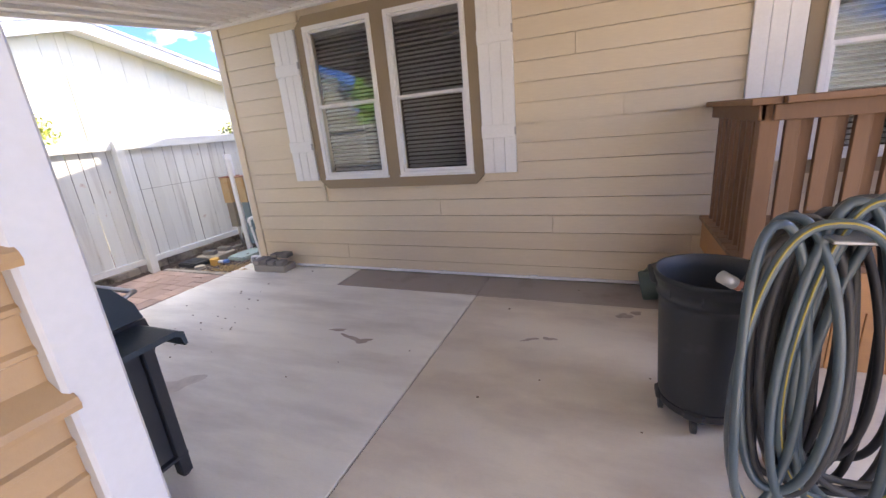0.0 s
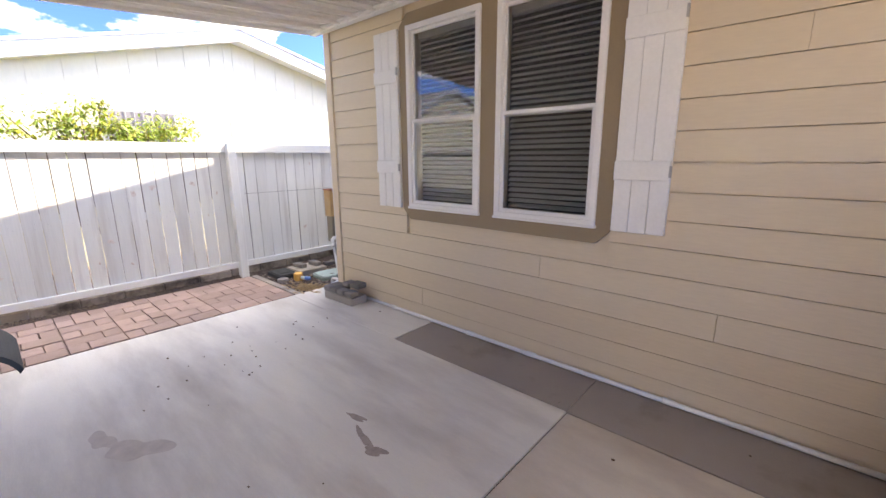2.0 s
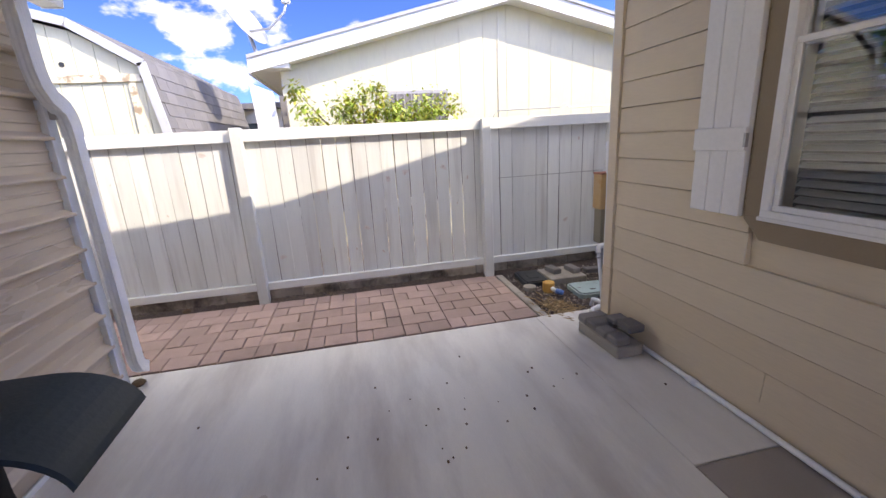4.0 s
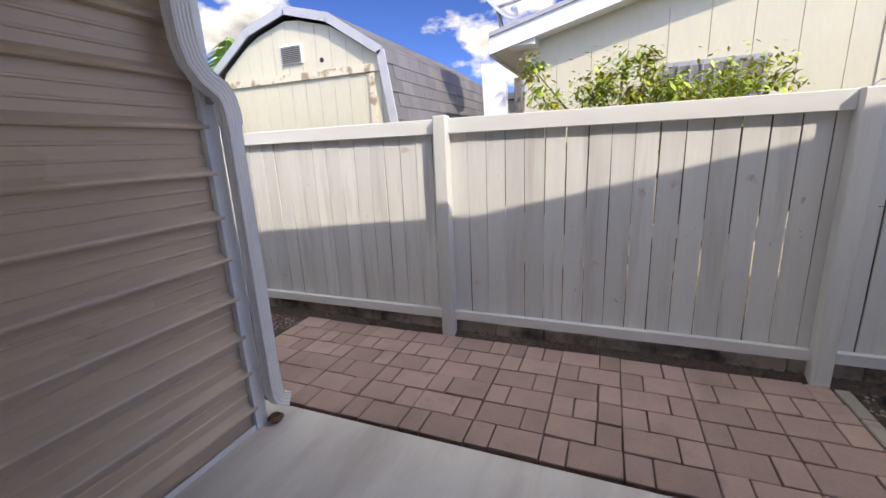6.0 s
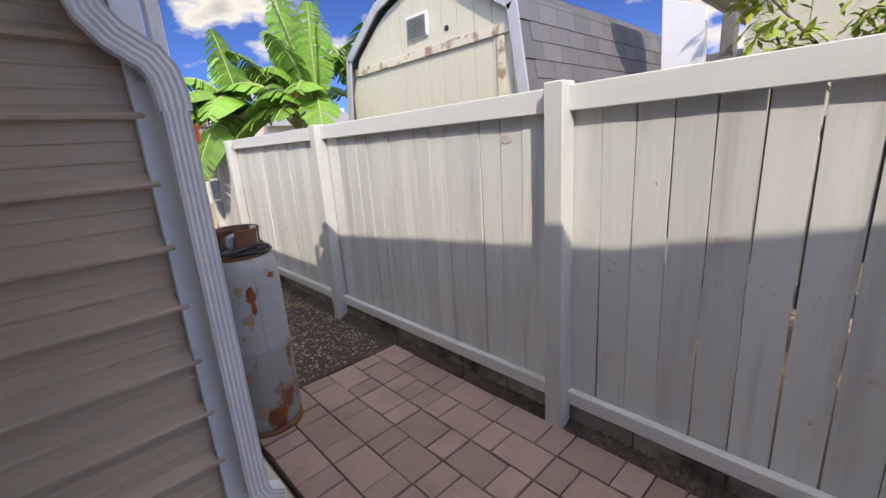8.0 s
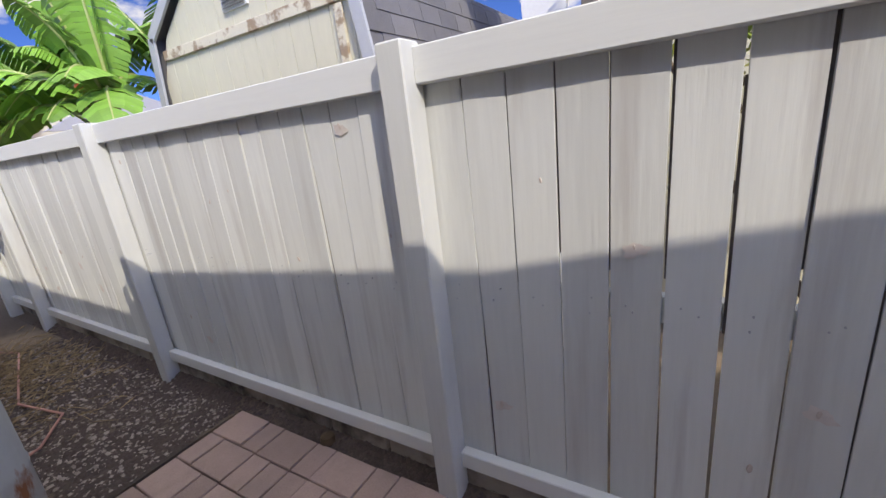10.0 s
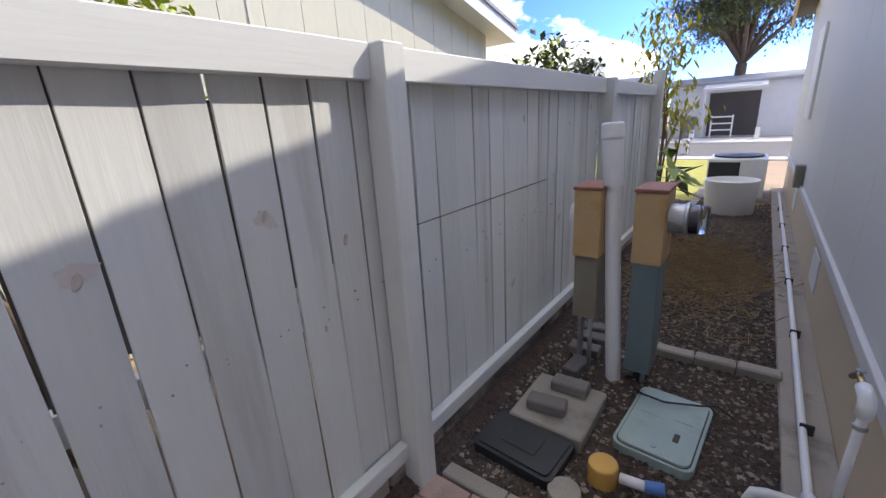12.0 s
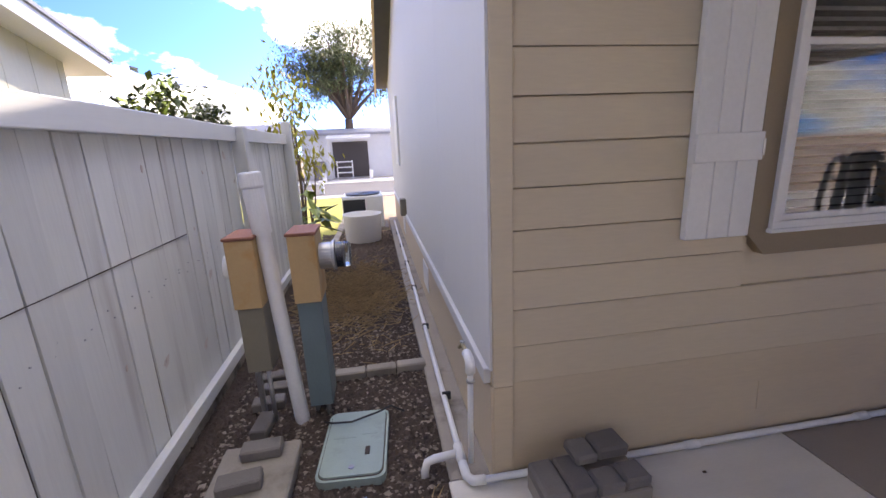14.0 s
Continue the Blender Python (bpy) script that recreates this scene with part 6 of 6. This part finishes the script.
for k in range(7):
    pm = thing("utility_post", "white plastic utility standpipe in the yard", "standpipe", (-4.6 + 0.28 * k + g.uniform(-0.1, 0.1), -14.5 - 1.6 * g.random() - 0.9 * k, -0.07), group="utility posts in the yard")
    part("pipe", bm_cyl(0.07, 0.07, 0, 0.9 + 0.5 * g.random(), seg=14), PVC, pm)
    if k % 3 == 1:
        part("box", bm_box(-0.16, 0.16, -0.1, 0.1, 0.7, 1.1, 0.01), BOX_TAN, pm)
    if k % 3 == 2:
        part("box", bm_box(-0.16, 0.16, -0.1, 0.1, 0.3, 0.7, 0.01), LID_TEAL, pm)
cone = solid("wooden_pole", bm_tube([(-4.2, -27, -0.07), (-4.6, -27, 4.4)], [0.06, 0.04], 8), RED_BRICK, "tall slender reddish pole in the distance", "pole")
palm = thing("palm_tree", "small distant palm with green fronds", "palm", (-3.3, -24, -0.07))
part("trunk", bm_tube([(0, 0, 0), (0.05, 0, 1.2), (0, 0, 2.4)], [0.14, 0.11, 0.09], 10), BARK, palm)
for k in range(9):
    a = 6.283 * k / 9
    bm, mid = banana_leaf((0, 0, 2.4), (1.1 * math.cos(a), 1.1 * math.sin(a), 2.5), 0.4, 0.16, 120 + k, 0.8)
    part("frond", bm, BANANA, palm)

# ---- street to the north ----
solid("lawn", bm_box(-9.5, -5.65, 9.6, 17.5, -0.2, -0.05), GRASS, "sunlit yellow-green lawn strip", "lawn", kind="structure")
solid("road", bm_box(-120, 120, 18.0, 24.0, -0.2, -0.045), ASPHALT, "grey asphalt street", "road", kind="structure")
solid("pavement", bm_box(-120, 120, 17.3, 18.0, -0.2, -0.02, 0.01), CONCRETE, "pale concrete kerb strip along the street", "pavement", kind="structure")
solid("far_pavement", bm_box(-120, 120, 24.0, 27.0, -0.2, -0.01, 0.01), CONCRETE, "pale concrete driveway across the street", "pavement", kind="structure")
pot = thing("planter", "large white round plastic planter on gravel", "planter", (-5.09, 9.75, -0.035))
part("pot", bm_lathe([(0.0, 0.0), (0.30, 0.0), (0.315, 0.02), (0.34, 0.48), (0.35, 0.5), (0.33, 0.5), (0.31, 0.44), (0.0, 0.42)], 36), WHITE, pot, smooth=True)
ac = thing("air_conditioner", "grey outdoor air conditioner unit with dark louvred side", "air conditioner", (-5.1, 11.3, -0.07))
part("casing", bm_box(-0.42, 0.42, -0.42, 0.42, 0.06, 0.72, 0.02), WHITE_METAL, ac)
part("louvre_panel", bm_box(-0.40, 0.05, -0.432, -0.421, 0.12, 0.66), BLACK, ac)
part("top_grille", bm_lathe([(0.08, 0.722), (0.36, 0.722), (0.37, 0.75), (0.08, 0.75)], 30), BLACK, ac)
part("pad", bm_box(-0.5, 0.5, -0.5, 0.5, 0, 0.058), CONCRETE_OLD, ac)
wb = thing("wall_box", "small grey electrical box on the side wall", "electrical box", (SX - 0.001, 8.6, 0.55))
part("cover", bm_box(-0.09, 0, 0, 0.18, 0, 0.26, 0.008), BOX_OLIVE, wb)
nh = cottage("street_home", "white and grey home with dark carport across the street", -9.0, 2.0, 28.5, 34, 2.5, WHITE_METAL, ROOF_GREY, 0.3, 0.4)
# flat dark sheet on the wall paints the shaded inside of the carport
part("carport_opening", bm_box(-7.2, -5.1, 28.45, 28.49, 0.0, 2.1), ROOM, nh)
part("carport_roof", bm_prism([(27.0, 2.2), (28.49, 2.45), (28.49, 2.55), (27.0, 2.3)], "x", -7.4, -4.9), WHITE, nh)
part("carport_post", bm_box(-7.35, -7.25, 27.05, 27.15, -0.02, 2.2), WHITE, nh)
ladder = thing("white_railing", "white step railing in front of the carport", "railing", (-6.9, 26.6, -0.01))
for z in (0.35, 0.65, 0.95):
    part("rail", bm_box(0, 0.9, -0.02, 0.02, z, z + 0.06), WHITE, ladder)
for x in (0, 0.85):
    part("post", bm_box(x, x + 0.06, -0.03, 0.03, 0, 1.05), WHITE, ladder)
cottage("street_home", "grey neighbouring home across the street", -17, -9.6, 25.5, 31, 2.6, WHITE_METAL, ROOF_GREY, 0.3, 0.5)
bin_ = thing("refuse_bin", "grey wheeled refuse bin by the street", "refuse bin", (-7.8, 26.2, -0.01))
part("body", bm_prism([(-0.25, 0.05), (0.25, 0.05), (0.3, 1.0), (-0.3, 1.0)], "y", -0.3, 0.3), BLOCK, bin_)
part("lid", bm_box(-0.32, 0.32, -0.34, 0.34, 1.0, 1.06, 0.02), BLOCK, bin_)
for x in (-0.2, 0.2):
    part("wheel", bm_cyl(0.1, 0.1, -0.03, 0.03, (x, 0.28, 0.1), axis="x", seg=16), BLACK, bin_)
mail = thing("white_bollard", "short white post at the street edge", "post", (-6.9, 19.0, -0.03), group="white posts at the street")
part("post", bm_box(-0.09, 0.09, -0.09, 0.09, 0, 0.5, 0.01), WHITE, mail)
copy_thing(mail, pose(-5.0, 25.5, 0.0))
copy_thing(mail, pose(-7.4, 24.6, 0.0))
kb = thing("brick_edging", "row of brick edging along the lawn", "edging")
em = mesh_of("edging_brick", bm_box(-0.06, 0.06, 0.005, 0.235, -0.06, 0.02, 0.008), CONCRETE_OLD)
for k in range(26):
    piece("edging_brick", em, kb, (-5.6 + 0.01 * math.sin(k), 8.6 + 0.24 * k, -0.02))

# ---- pavers ----
pavers = thing("pavement_pavers", "reddish tan concrete pavers in two sizes beside the fence", "pavers", kind="structure")
def paver_mesh(lx, ly, seed):
    g = random.Random(seed)
    bm = bm_box(0.0042, lx - 0.0042, 0.0042, ly - 0.0042, -0.055, 0.0, 0.004)
    for v in bm.verts:
        v.co.z += g.uniform(-0.0015, 0.0015)
        v.co.x += g.uniform(-0.0022, 0.0022)
        v.co.y += g.uniform(-0.0022, 0.0022)
    return mesh_of("paver", bm, PAVER)
BAND, ROW = 0.41, 0.2045
sizes = {"big": 0.272, "small": 0.138}
store = {(k, j): paver_mesh(ROW, v, 10 * j + len(k)) for k, v in sizes.items() for j in range(4)}
r = random.Random(17)
def paver(kind, x, y):
    piece("paver", store[(kind, r.randrange(4))], pavers, (x, y, -0.004 + r.uniform(-0.004, 0.003)), (r.uniform(-0.5, 0.5), r.uniform(-0.5, 0.5), r.uniform(-0.5, 0.5)))
for band in range(10):
    y0 = -0.70 + BAND * band
    for row in range(6):
        x = -5.83 + ROW * row + 0.002 * math.sin(band)
        order = ("small", "big") if (row + band * 2) % 2 else ("big", "small")
        if r.random() < 0.12:
            order = ("small", "small", "small")
        y = y0
        for kind in order:
            paver(kind, x, y)
            y += sizes[kind]
border = thing("paver_border", "narrow grey concrete border at the paver edge", "edging", kind="structure")
for k in range(4):
    part("border_block", bm_box(-5.80 + 0.31 * k, -5.495 + 0.31 * k, 3.41, 3.49, -0.08, 0.0, 0.006), CONCRETE_OLD, border)
